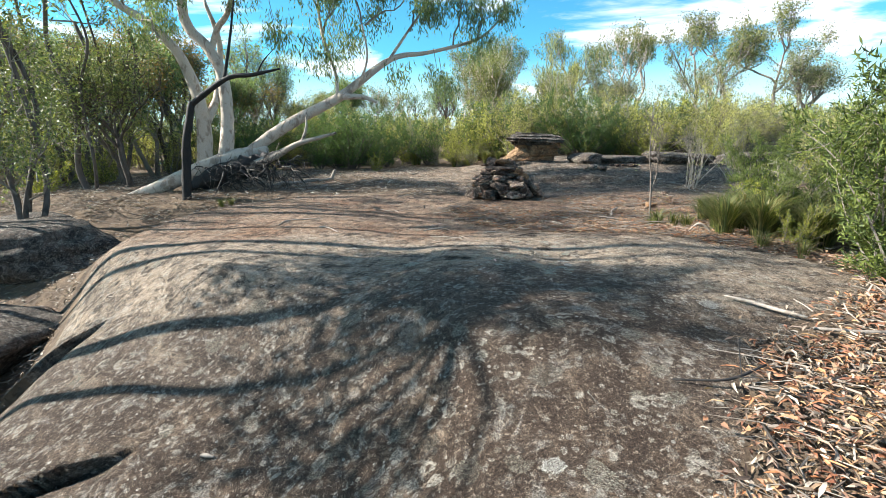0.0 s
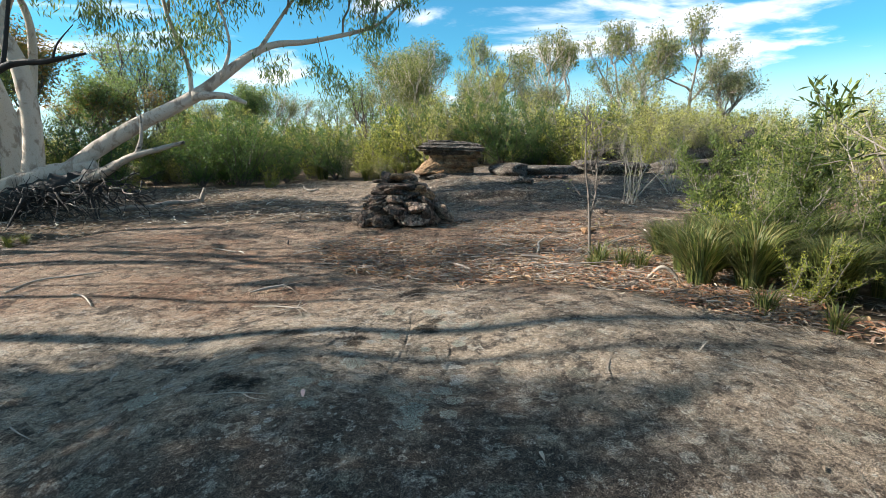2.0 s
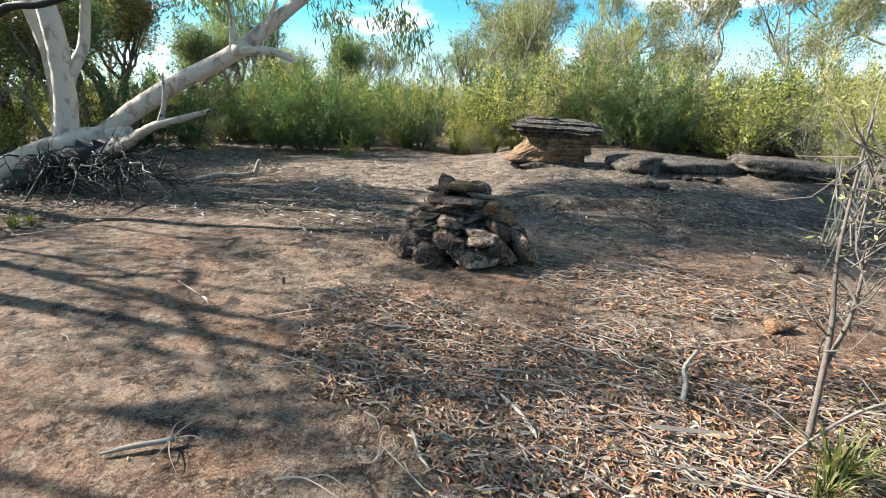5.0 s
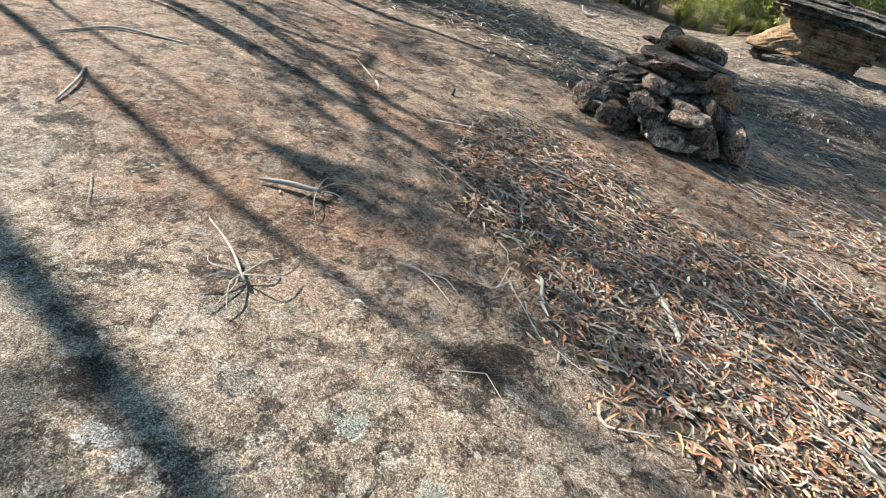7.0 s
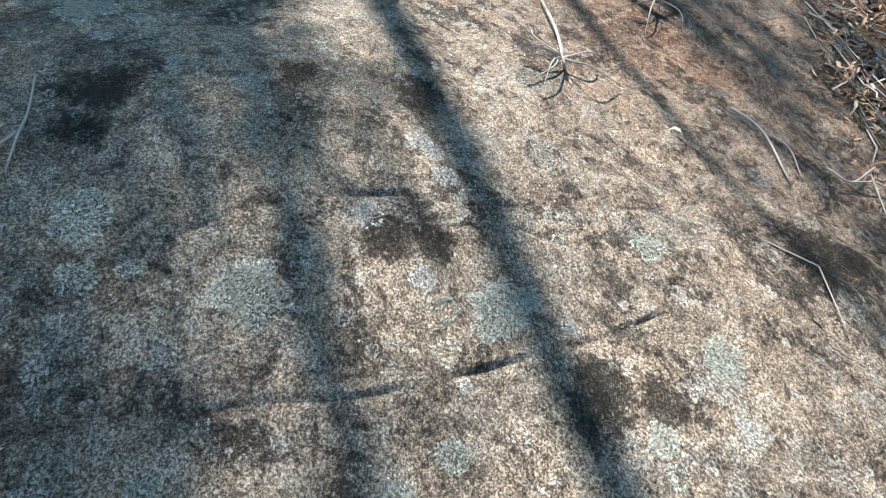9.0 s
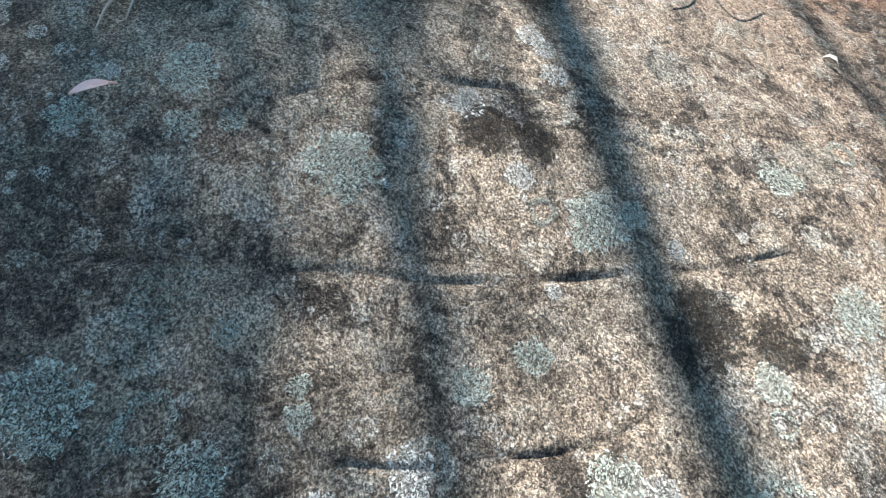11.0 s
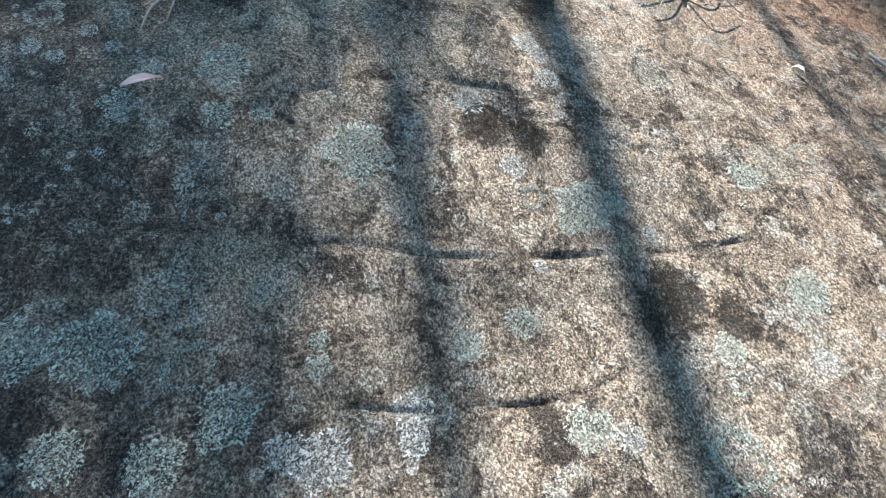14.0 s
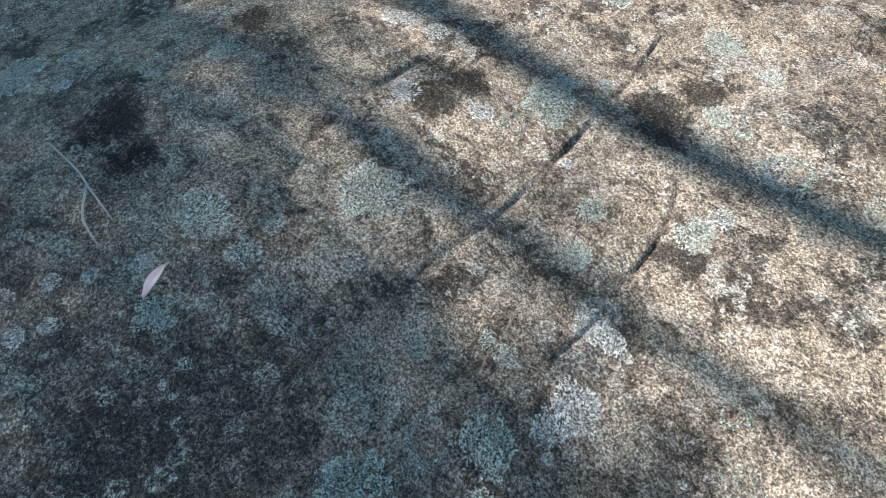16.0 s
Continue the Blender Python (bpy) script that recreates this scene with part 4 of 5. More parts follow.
litter("leaf_litter", FAR_ROCK, 4200, 1300, LITTER_GREY, 7, "thin scatter of dry leaves over the far slab", 0.09, 0.01)
BARE = [(-4.4, 4.6), (3.0, 3.6), (3.9, 5.2), (0.6, 7.6), (-0.2, 10.4), (-4.0, 10.4)]
litter("leaf_litter", BARE, 40, 45, LITTER_GREY, 8, "few stray dry leaves on bare rock", 0.08, 0.003, thin=0.7)


def stick(name, pts, radii, label, mat=DEAD_WOOD, seed=0, shoots=()):
    rng = np.random.default_rng(seed)
    b = Buf()
    p, r = smooth_line([(x, y, gz(x, y) + z) for x, y, z in pts], radii, 5)
    tube(b, p, r, 7, 0.08, rng)
    ob = tagged(part(name, b, mat, smooth=True), label, "stick")
    for s in shoots:
        b = Buf()
        p, r = smooth_line([(x, y, gz(x, y) + z) for x, y, z in s], [0.0038, 0.003, 0.0015][:len(s)], 4)
        tube(b, p, r, 5)
        part("shoot", b, mat, ob)
    return ob


stick("fallen_branch", [(2.46, 3.77, 0.035), (2.58, 3.65, 0.04), (2.70, 3.49, 0.045), (2.84, 3.33, 0.04)], [0.006, 0.016, 0.017, 0.010], "pale bleached fallen branch lying on leaf litter", seed=1)
stick("fallen_branch", [(2.75, 3.15, 0.04), (3.1, 3.02, 0.06), (3.5, 3.05, 0.06)], [0.012, 0.016, 0.010], "grey fallen branch lying on leaf litter", GREY_BARK, 11)
stick("wood_chunk", [(-0.30, 7.03, 0.025), (-0.15, 7.10, 0.035), (0.02, 7.17, 0.04)], [0.008, 0.016, 0.013], "dark chunk of driftwood with thin dead roots on the rock", GREY_BARK, 2, shoots=[
    [(0.0, 7.17, 0.04), (0.06, 7.25, 0.08), (0.10, 7.40, 0.02)], [(0.0, 7.17, 0.04), (0.12, 7.2, 0.05), (0.22, 7.16, 0.01)], [(0.0, 7.16, 0.04), (0.02, 7.05, 0.05), (-0.02, 6.94, 0.01)],
    [(0.0, 7.16, 0.04), (0.08, 7.05, 0.05), (0.16, 6.98, 0.01)], [(0.0, 7.17, 0.05), (-0.03, 7.27, 0.06), (0.0, 7.38, 0.02)]])
stick("twig_bundle", [(-0.17, 6.62, 0.02), (0.08, 6.53, 0.03), (0.29, 6.42, 0.03)], [0.004, 0.006, 0.007], "dry branching twig lying on the rock", seed=3, shoots=[
    [(0.25, 6.44, 0.03), (0.30, 6.34, 0.06), (0.40, 6.24, 0.01)], [(0.25, 6.44, 0.03), (0.36, 6.48, 0.07), (0.42, 6.60, 0.02)], [(0.24, 6.44, 0.03), (0.20, 6.34, 0.05), (0.17, 6.24, 0.01)],
    [(0.25, 6.44, 0.03), (0.27, 6.54, 0.06), (0.25, 6.64, 0.01)], [(0.24, 6.43, 0.03), (0.28, 6.38, 0.02), (0.33, 6.22, 0.01)], [(0.22, 6.44, 0.03), (0.12, 6.40, 0.03), (0.04, 6.44, 0.01)]])
stick("forked_twig", [(2.90, 7.86, 0.03), (2.97, 8.02, 0.08), (3.02, 8.18, 0.10), (3.18, 8.38, 0.12)], [0.018, 0.016, 0.014, 0.012], "pale crooked forked twig on leaf litter", seed=4, shoots=[[(3.02, 8.18, 0.10), (3.2, 8.26, 0.14), (3.42, 8.34, 0.1)]])
stick("stick", [(1.78, 7.86, 0.06), (1.90, 7.66, 0.07), (1.99, 7.46, 0.06)], [0.010, 0.014, 0.012], "pale dead stick on leaf litter", seed=5)
stick("stick", [(1.32, 7.34, 0.03), (1.28, 7.44, 0.05), (1.25, 7.52, 0.02)], [0.009, 0.010, 0.008], "short pale stick at the edge of litter", seed=6)
stick("stick", [(0.06, 4.86, 0.006), (0.2, 4.84, 0.006), (0.27, 4.82, 0.008), (0.38, 4.79, 0.006)], [0.0025, 0.003, 0.003, 0.002], "thin reddish twig on dark rock", TWIGS, 7, [[(0.26, 4.82, 0.007), (0.32, 4.76, 0.008), (0.40, 4.73, 0.005)]])
stick("stick", [(-2.65, 7.31, 0.01), (-2.64, 7.7, 0.015), (-2.4, 7.9, 0.01), (-2.15, 8.0, 0.01)], [0.008, 0.010, 0.009, 0.005], "bent dry twig on the rock", seed=8)
stick("stick", [(-1.55, 6.72, 0.01), (-1.74, 6.95, 0.02), (-1.93, 7.09, 0.01)], [0.006, 0.009, 0.007], "curved dry twig on the rock", seed=9)
stick("stick", [(-1.4, 9.25, 0.01), (-1.2, 9.12, 0.015), (-1.0, 9.0, 0.01)], [0.006, 0.008, 0.006], "pale dry twig on the rock", seed=10)
stick("stick", [(-0.39, 9.42, 0.0), (-0.39, 9.45, 0.06)], [0.016, 0.010], "dark stub of wood on the rock", BURNT, 12)
stick("stump", [(-3.75, 15.4, -0.02), (-3.70, 15.38, 0.15), (-3.60, 15.36, 0.36)], [0.075, 0.06, 0.035], "pale weathered dead stump standing on the slab edge", seed=13)
stick("fallen_log", [(-5.2, 13.6, 0.04), (-4.9, 14.05, 0.08), (-4.6, 14.25, 0.06), (-4.25, 14.8, 0.09), (-4.0, 15.0, 0.06), (-3.75, 15.3, 0.07)], [0.035, 0.06, 0.05, 0.062, 0.05, 0.045], "dark weathered fallen log beside the stump", GREY_BARK, 14)
stick("stick", [(-1.4, 17.3, 0.18), (-1.32, 17.25, 0.08), (-1.15, 17.2, 0.05), (-0.95, 17.25, 0.09)], [0.02, 0.035, 0.035, 0.02], "pale curled piece of bark on the slab", seed=15)
stick("fallen_branch", [(3.05, 7.25, 0.05), (3.4, 7.5, 0.12), (3.9, 7.75, 0.22), (4.5, 7.8, 0.30)], [0.005, 0.008, 0.009, 0.005], "thin grey dead branch leaning in the litter", GREY_BARK, 17, shoots=[[(3.4, 7.5, 0.12), (3.25, 7.7, 0.2), (3.2, 7.95, 0.12)], [(3.8, 7.7, 0.2), (4.0, 7.5, 0.3), (4.2, 7.45, 0.26)]])
stick("fallen_branch", [(2.6, 7.35, 0.05), (3.0, 7.15, 0.09), (3.5, 7.05, 0.11), (4.1, 7.1, 0.13)], [0.004, 0.007, 0.007, 0.004], "thin grey dead branch on leaf litter", GREY_BARK, 18, shoots=[[(3.0, 7.15, 0.09), (2.8, 7.3, 0.14), (2.55, 7.55, 0.06)], [(3.2, 7.1, 0.1), (3.0, 6.98, 0.12), (2.75, 6.95, 0.06)]])
stick("bark_strip", [(3.55, 6.55, 0.03), (3.68, 6.52, 0.16), (3.80, 6.48, 0.10), (3.84, 6.46, 0.02)], [0.012, 0.018, 0.016, 0.010], "pale curled bark strip beside a tussock", seed=19)
stick("fallen_branch", [(1.45, 2.55, 0.02), (1.75, 2.50, 0.05), (2.05, 2.62, 0.07)], [0.006, 0.009, 0.008], "dark forked twig at the litter edge", BURNT, 20, [[(1.85, 2.53, 0.05), (1.95, 2.75, 0.16), (2.1, 2.9, 0.1)], [(1.8, 2.52, 0.05), (1.9, 2.4, 0.12), (2.05, 2.32, 0.05)]])
stick("stick", [(0.65, 7.02, 0.012), (0.80, 7.04, 0.02), (1.03, 6.94, 0.008)], [0.006, 0.004, 0.003], "thin dry twig on the rock", TWIGS, 21, [[(0.80, 7.04, 0.02), (0.90, 7.07, 0.03), (1.02, 7.02, 0.01)]])
stick("stick", [(1.02, 7.21, 0.008), (1.11, 7.23, 0.02), (1.09, 7.46, 0.01)], [0.003, 0.004, 0.003], "thin dry twig on the rock", TWIGS, 22, [[(1.11, 7.23, 0.02), (1.15, 7.33, 0.03), (1.21, 7.41, 0.01)]])
stick("bark_chip", [(-1.81, 3.01, 0.012), (-1.75, 2.99, 0.025), (-1.69, 2.98, 0.012)], [0.012, 0.016, 0.008], "small white bark chip on the rock", DEAD_WOOD, 23)
pebble = stick("pebble", [(0.875, 5.23, 0.008), (0.895, 5.245, 0.009)], [0.007, 0.008], "tiny pale pebble on dark rock", WHITE_LICHEN, 16)
b = Buf()
t = np.linspace(0, 1, 9)
axis = np.column_stack([0.592 - 0.012 * t, 4.695 + 0.085 * t])
half = 0.0105 * np.sin(np.pi * np.clip(t * 1.12, 0, 1)) ** 0.8 + 0.0012
rise = gz(0.585, 4.74) + 0.022 + 0.010 * np.sin(np.pi * t)
blade = [np.column_stack([axis[:, 0] + side * half, axis[:, 1], rise + 0.004 * abs(side) + low]) for low in (0.0, -0.0012) for side in (-1, 0, 1)]
b.add(np.concatenate(blade), [(9 * r + k, 9 * r + k + 1, 9 * r + k + 10, 9 * r + k + 9) for r in (0, 1, 3, 4) for k in range(8)])
PINK_LEAF = island_material("pink fallen leaf", [(0.80, 0.50, 0.43), (0.80, 0.50, 0.43)], 0.5, 0.1)
tagged(part("fallen_leaf", b, PINK_LEAF), "single pale pink fallen gum leaf on dark rock", "leaf")


# plants
def leaf_burst(buf, rng, centre, spread_, n, length, width, droop):
    pos = centre + rng.normal(0, spread_, (n, 3))
    d = rng.normal(0, 1, (n, 3))
    d[:, 2] = d[:, 2] * 0.5 - droop
    leaves(buf, pos, d, length, width, rng)


def grow(wood, foliage, rng, start, direction, length, radius, depth, leaf, crook=0.22, up=0.12):
    """A limb with its side limbs; the last twigs carry leaves. leaf: count, length, width, spread, droop."""
    n = 5
    pts, d = [np.array(start, float)], unit(np.array(direction, float))
    for _ in range(n):
        d = unit(d + rng.normal(0, crook, 3) + [0, 0, up])
        pts.append(pts[-1] + d * length / n)
    tip = radius * (0.62 if depth else 0.3)
    tube(wood, pts[::2] + pts[-1:] if radius < 0.03 else pts, np.linspace(radius, tip, 4 if radius < 0.03 else n + 1), 6 if radius > 0.03 else 3)
    if depth == 0:
        for p in pts[2:]:
            leaf_burst(foliage, rng, p, leaf[3], leaf[0], leaf[1], leaf[2], leaf[4])
        return
    for k in range(rng.integers(2, 4)):
        i = rng.integers(2, n + 1)
        a = rng.normal(0, 0.75, 3)
        a[2] = abs(a[2]) * 0.4 + 0.05
        grow(wood, foliage, rng, pts[i], d + a, length * rng.uniform(0.55, 0.8), radius * 0.55 * rng.uniform(0.8, 1.1), depth - 1, leaf, crook, up)
    grow(wood, foliage, rng, pts[-1], d, length * 0.7, tip, depth - 1, leaf, crook, up)


def gum_tree(seed, height, bark, leaf_mat, label, leaf=(16, 0.16, 0.035, 0.16, 0.9), depth=3, stems=1, bare=0.42):
    rng = np.random.default_rng(seed)
    top = thing("gum_tree", (0, 0, 0), label, "tree", "gum trees around the clearing")
    wood, foliage = Buf(), Buf()
    for s in range(stems):
        lean = rng.normal(0, 0.10 + 0.10 * (stems > 1), 2)
        trunk_h = height * bare * rng.uniform(0.9, 1.1)
        base = np.array([rng.normal(0, 0.12) * (stems > 1), rng.normal(0, 0.12) * (stems > 1), -0.3])
        pts = [base]
        for i in range(6):
            pts.append(pts[-1] + np.array([lean[0] + rng.normal(0, 0.07), lean[1] + rng.normal(0, 0.07), 1]) * (trunk_h + 0.3) / 6)
        r0 = 0.014 * height + 0.02
        tube(wood, pts, np.linspace(r0 * 1.15, r0 * 0.7, 7), 8, 0.05, rng)
        for k in range(3):
            a = rng.uniform(0, 2 * np.pi)
            grow(wood, foliage, rng, pts[-1 - (k == 2)], (math.cos(a) * 0.7, math.sin(a) * 0.7, 1), height * 0.26, r0 * 0.55, depth - 1, leaf)
    part("trunk", wood, bark, top, smooth=True)
    part("crown", foliage, leaf_mat, top)
    return top


def shrub(seed, height, leaf_mat, label, name="shrub", stems=9, n=26, leaf_size=(0.07, 0.02), openness=0.35, bark=GREY_BARK, droop=-0.5):
    rng = np.random.default_rng(seed)
    top = thing(name, (0, 0, 0), label, "shrub", "bushes around the slab")
    wood, foliage = Buf(), Buf()
    for s in range(stems):
        a = rng.uniform(0, 2 * np.pi)
        d = np.array([math.cos(a) * openness, math.sin(a) * openness, 1.0])
        p = np.array([rng.normal(0, 0.08), rng.normal(0, 0.08), -0.1])
        h = height * rng.uniform(0.65, 1.05)
        pts = [p]
        for i in range(6):
            d = unit(d + rng.normal(0, 0.16, 3) * [1, 1, 0.3])
            pts.append(pts[-1] + d * h / 6)
        tube(wood, pts, np.linspace(0.0065 * height + 0.003, 0.0025, 7), 4)
        for i in range(1, 7):
            for k in range(2):
                e = unit(d * [0.2, 0.2, 0.5] + rng.normal(0, 0.6, 3) + [0, 0, 0.4])
                q = pts[i] + e * height * rng.uniform(0.08, 0.20)
                tube(wood, [pts[i], q], [0.004, 0.002], 3)
                t = rng.uniform(0, 1, n)[:, None]
                pos = pts[i] * (1 - t) + q * t + rng.normal(0, 0.02 * height, (n, 3))
                leaves(foliage, pos, e + rng.normal(0, 0.95, (n, 3)) + [0, 0, 0.25 + max(0, droop)], leaf_size[0], leaf_size[1], rng)
    part("wood", wood, bark, top)
    part("foliage", foliage, leaf_mat, top)
    return top


def tussock(seed, height, count, label, mat=GRASS):
    rng = np.random.default_rng(seed)
    b = Buf()
    for _ in range(count):
        a = rng.uniform(0, 2 * np.pi)
        out = rng.uniform(0.02, 0.55) * height
        h = height * rng.uniform(0.5, 1.0)
        c = np.array([math.cos(a), math.sin(a), 0])
        s = np.array([-math.sin(a), math.cos(a), 0]) * rng.uniform(0.003, 0.0065)
        base = c * rng.uniform(0, 0.10)
        pts = [base + c * out * t * t + np.array([0, 0, h * (t - 0.32 * t ** 3)]) for t in (0, 0.35, 0.7, 1.0)]
        v = [q + s * w for q, w in zip(pts, (1, 1, 0.8, 0.1))] + [q - s * w for q, w in zip(pts, (1, 1, 0.8, 0.1))]
        b.add(v, [(i, i + 1, i + 5, i + 4) for i in range(3)])
    return tagged(part("grass_tussock", b, mat), label, "grass", "strappy tussocks")


used = set()


def put(ob, x, y, scale=1.0, turn=0.0, sink=0.0, z=None, squash=1.0):
    """The first placing moves the thing itself; later ones copy it."""
    m = Matrix.Translation((x, y, (gz(x, y) if z is None else z) - sink)) @ Matrix.Rotation(turn, 4, "Z") @ Matrix.Diagonal((scale * squash, scale * squash, scale, 1))
    if ob.name in used:
        return copy_thing(ob, m @ Matrix.Diagonal((*[1 / s for s in ob.scale], 1)))
    used.add(ob.name)
    ob.matrix_basis = m
    return ob


# the leaning gum tree with its raised roots
def big_gum():
    rng = np.random.default_rng(77)
    top = thing("leaning_gum_tree", (-6.0, 13.0, 0.0), "old pale-barked gum tree, half uprooted, with leaning limbs", "tree")

    def limb(name, pts, radii, mat=GUM_BARK, label="", steps=6, sides=12, rough=0.03):
        b = Buf()
        p, r = smooth_line(np.array(pts) - [-6.0, 13.0, 0.0], radii, steps)
        tube(b, p, r, sides, rough, rng)
        return part(name, b, mat, top, label, True)

    limb("log", [(-8.9, 12.7, -0.30), (-7.6, 12.9, 0.22), (-6.8, 13.0, 0.56), (-6.1, 13.1, 0.80), (-5.5, 13.3, 0.95), (-5.0, 13.35, 1.02)], [0.18, 0.20, 0.21, 0.22, 0.20, 0.14])
    limb("trunk", [(-7.45, 14.4, 0.20), (-7.32, 14.5, 1.55), (-7.37, 14.5, 2.62), (-7.78, 14.5, 3.82), (-8.55, 14.5, 4.67), (-9.43, 14.5, 5.28), (-10.2, 14.5, 6.4)], [0.26, 0.21, 0.18, 0.14, 0.12, 0.10, 0.06])
    limb("limb", [(-7.32, 14.5, 1.65), (-7.10, 14.75, 2.25), (-6.98, 15.0, 2.8), (-6.8, 15.1, 4.2), (-7.1, 15.1, 5.4)], [0.12, 0.115, 0.105, 0.08, 0.05])
    limb("trunk", [(-6.15, 13.15, 0.62), (-6.08, 13.2, 1.15), (-5.95, 13.2, 2.05), (-5.97, 13.2, 3.07), (-6.25, 13.2, 3.73), (-6.70, 13.2, 4.25), (-6.78, 13.2, 4.95), (-6.5, 13.0, 6.6)], [0.25, 0.19, 0.165, 0.155, 0.14, 0.13, 0.12, 0.07])
    limb("limb", [(-6.2, 13.25, 3.65), (-5.97, 13.3, 4.23), (-5.60, 13.3, 4.72), (-5.1, 13.3, 6.2)], [0.085, 0.08, 0.07, 0.05])
    limb("limb", [(-5.55, 13.3, 0.95), (-4.9, 13.45, 1.42), (-4.15, 13.55, 1.86), (-2.91, 13.7, 2.48), (-1.47, 13.9, 3.46), (-0.37, 14.07, 3.66), (1.01, 14.33, 4.03), (1.7, 14.6, 4.6)], [0.15, 0.165, 0.155, 0.135, 0.08, 0.055, 0.04, 0.02])
    limb("limb", [(-2.95, 13.6, 2.46), (-2.3, 13.7, 2.46), (-1.85, 13.6, 2.30)], [0.10, 0.07, 0.04])
    limb("limb", [(-2.96, 13.6, 2.5), (-3.01, 13.75, 3.12), (-3.33, 13.87, 4.16), (-3.43, 13.9, 5.6)], [0.05, 0.045, 0.04, 0.025])
    limb("limb", [(-1.5, 13.85, 3.45), (-0.99, 14.0, 4.16), (-0.58, 14.03, 4.72), (-0.24, 14.0, 5.55)], [0.045, 0.035, 0.03, 0.015])
    limb("limb", [(-2.31, 13.65, 2.85), (-2.08, 13.7, 3.53), (-2.16, 13.5, 4.35)], [0.04, 0.03, 0.02])
    limb("dead_limb", [(-5.5, 12.85, 0.55), (-4.6, 12.65, 0.88), (-3.9, 12.5, 1.20), (-3.3, 12.48, 1.36), (-2.81, 12.46, 1.48)], [0.13, 0.10, 0.065, 0.05, 0.03], CHARRED_LIMB, "weathered half-charred dead limb", rough=0.08)
    limb("dead_limb", [(-3.75, 12.5, 1.24), (-3.61, 12.5, 1.58), (-3.55, 12.5, 2.03)], [0.055, 0.035, 0.012], CHARRED_LIMB)
    limb("root", [(-7.2, 12.8, -0.05), (-6.4, 12.85, 0.32), (-5.6, 12.9, 0.60), (-4.9, 12.9, 0.82), (-4.4, 12.9, 1.0)], [0.16, 0.25, 0.26, 0.17, 0.06], BURNT, "charred root mass under the trunk", rough=0.22)
    for k in range(16):
        x = rng.uniform(-6.4, -4.3)
        p = np.array([x, 12.55 + rng.normal(0, 0.12), 0.45 + 0.2 * (x + 6.4) / 2.1])
        d = np.array([rng.normal(0.75, 0.5), rng.normal(-0.25, 0.35), rng.uniform(-0.6, 0.0)])
        pts = [p]
        for _ in range(4):
            d = unit(d + rng.normal(0, 0.35, 3) + [0, 0, -0.12])
            q = pts[-1] + d * rng.uniform(0.18, 0.30)
            q[2] = max(q[2], gz(q[0], q[1]) - 0.02)
            pts.append(q)
        limb("root", pts, np.array([0.045, 0.028, 0.018, 0.010, 0.004]) * rng.uniform(0.5, 1.2), BURNT, steps=4, sides=6, rough=0.12)
    for k in range(190):
        x = rng.uniform(-6.5, -3.7)
        p = np.array([x, 12.55 + rng.normal(0, 0.16), rng.uniform(0.05, 0.66) + 0.24 * (x + 6.4) / 2.1])
        d = np.array([rng.normal(0.45, 0.8), rng.normal(-0.20, 0.5), rng.uniform(-0.7, 0.35)])
        pts = [p]
        for _ in range(4):
            d = unit(d + rng.normal(0, 0.45, 3) + [0, 0, -0.15])
            q = pts[-1] + d * rng.uniform(0.10, 0.22)
            q[2] = max(q[2], gz(q[0], q[1]) - 0.01)
            pts.append(q)
        limb("root", pts, np.array([0.014, 0.011, 0.008, 0.006, 0.003]) * rng.uniform(0.5, 1.3), DEAD_WOOD if k % 9 == 0 else BURNT, steps=3, sides=4)
    wood, foliage = Buf(), Buf()
    leaf = (34, 0.15, 0.030, 0.15, 1.6)
    o = np.array([-6.0, 13.0, 0.0])
    sprouts = [((1.7, 14.6, 4.5), (0.5, 0, 0.5), 1.5, 2), ((1.0, 14.3, 4.0), (0.3, -0.3, 0.6), 1.3, 2), ((0.3, 14.2, 3.85), (0.3, 0.2, 1), 1.5, 2), ((-0.24, 14, 5.5), (0.4, 0, 1), 1.4, 2), ((-0.9, 14.0, 4.2), (0.5, 0, 0.7), 1.2, 2),
               ((-2.16, 13.5, 4.3), (0.2, 0, 1), 1.4, 2), ((-3.43, 13.9, 5.5), (0, 0, 1), 1.5, 2), ((-3.3, 13.9, 4.2), (0.4, -0.3, 0.5), 1.0, 2), ((-4.97, 13.3, 6.2), (0.3, 0, 1), 1.6, 2), ((-5.2, 13.2, 4.9), (0.8, -0.2, 0.3), 1.4, 2),
               ((-6, 12.6, 6.5), (0.2, 0, 1), 1.7, 2), ((-6.5, 12.7, 4.8), (-0.6, -0.4, 0.5), 1.4, 2), ((-9.3, 13.2, 6.1), (-0.5, 0, 0.8), 1.7, 2), ((-8.3, 13.2, 4.8), (-0.2, -0.5, 0.8), 1.4, 2), ((-7.5, 13.2, 4.0), (-0.7, 0.3, 0.6), 1.4, 2), ((-2.1, 13.6, 4.3), (0.6, -0.4, 0.8), 1.2, 2), ((-3.4, 13.9, 5.0), (0.7, -0.3, 0.4), 1.3, 2), ((-3.3, 13.9, 4.7), (-0.6, -0.4, 0.6), 1.3, 2), ((-5.1, 13.2, 5.4), (-0.4, -0.5, 0.6), 1.2, 2)]
    for at, d, size, depth in sprouts:
        grow(wood, foliage, rng, np.array(at) - o, d, size, 0.030, depth, leaf, 0.28, -0.02)
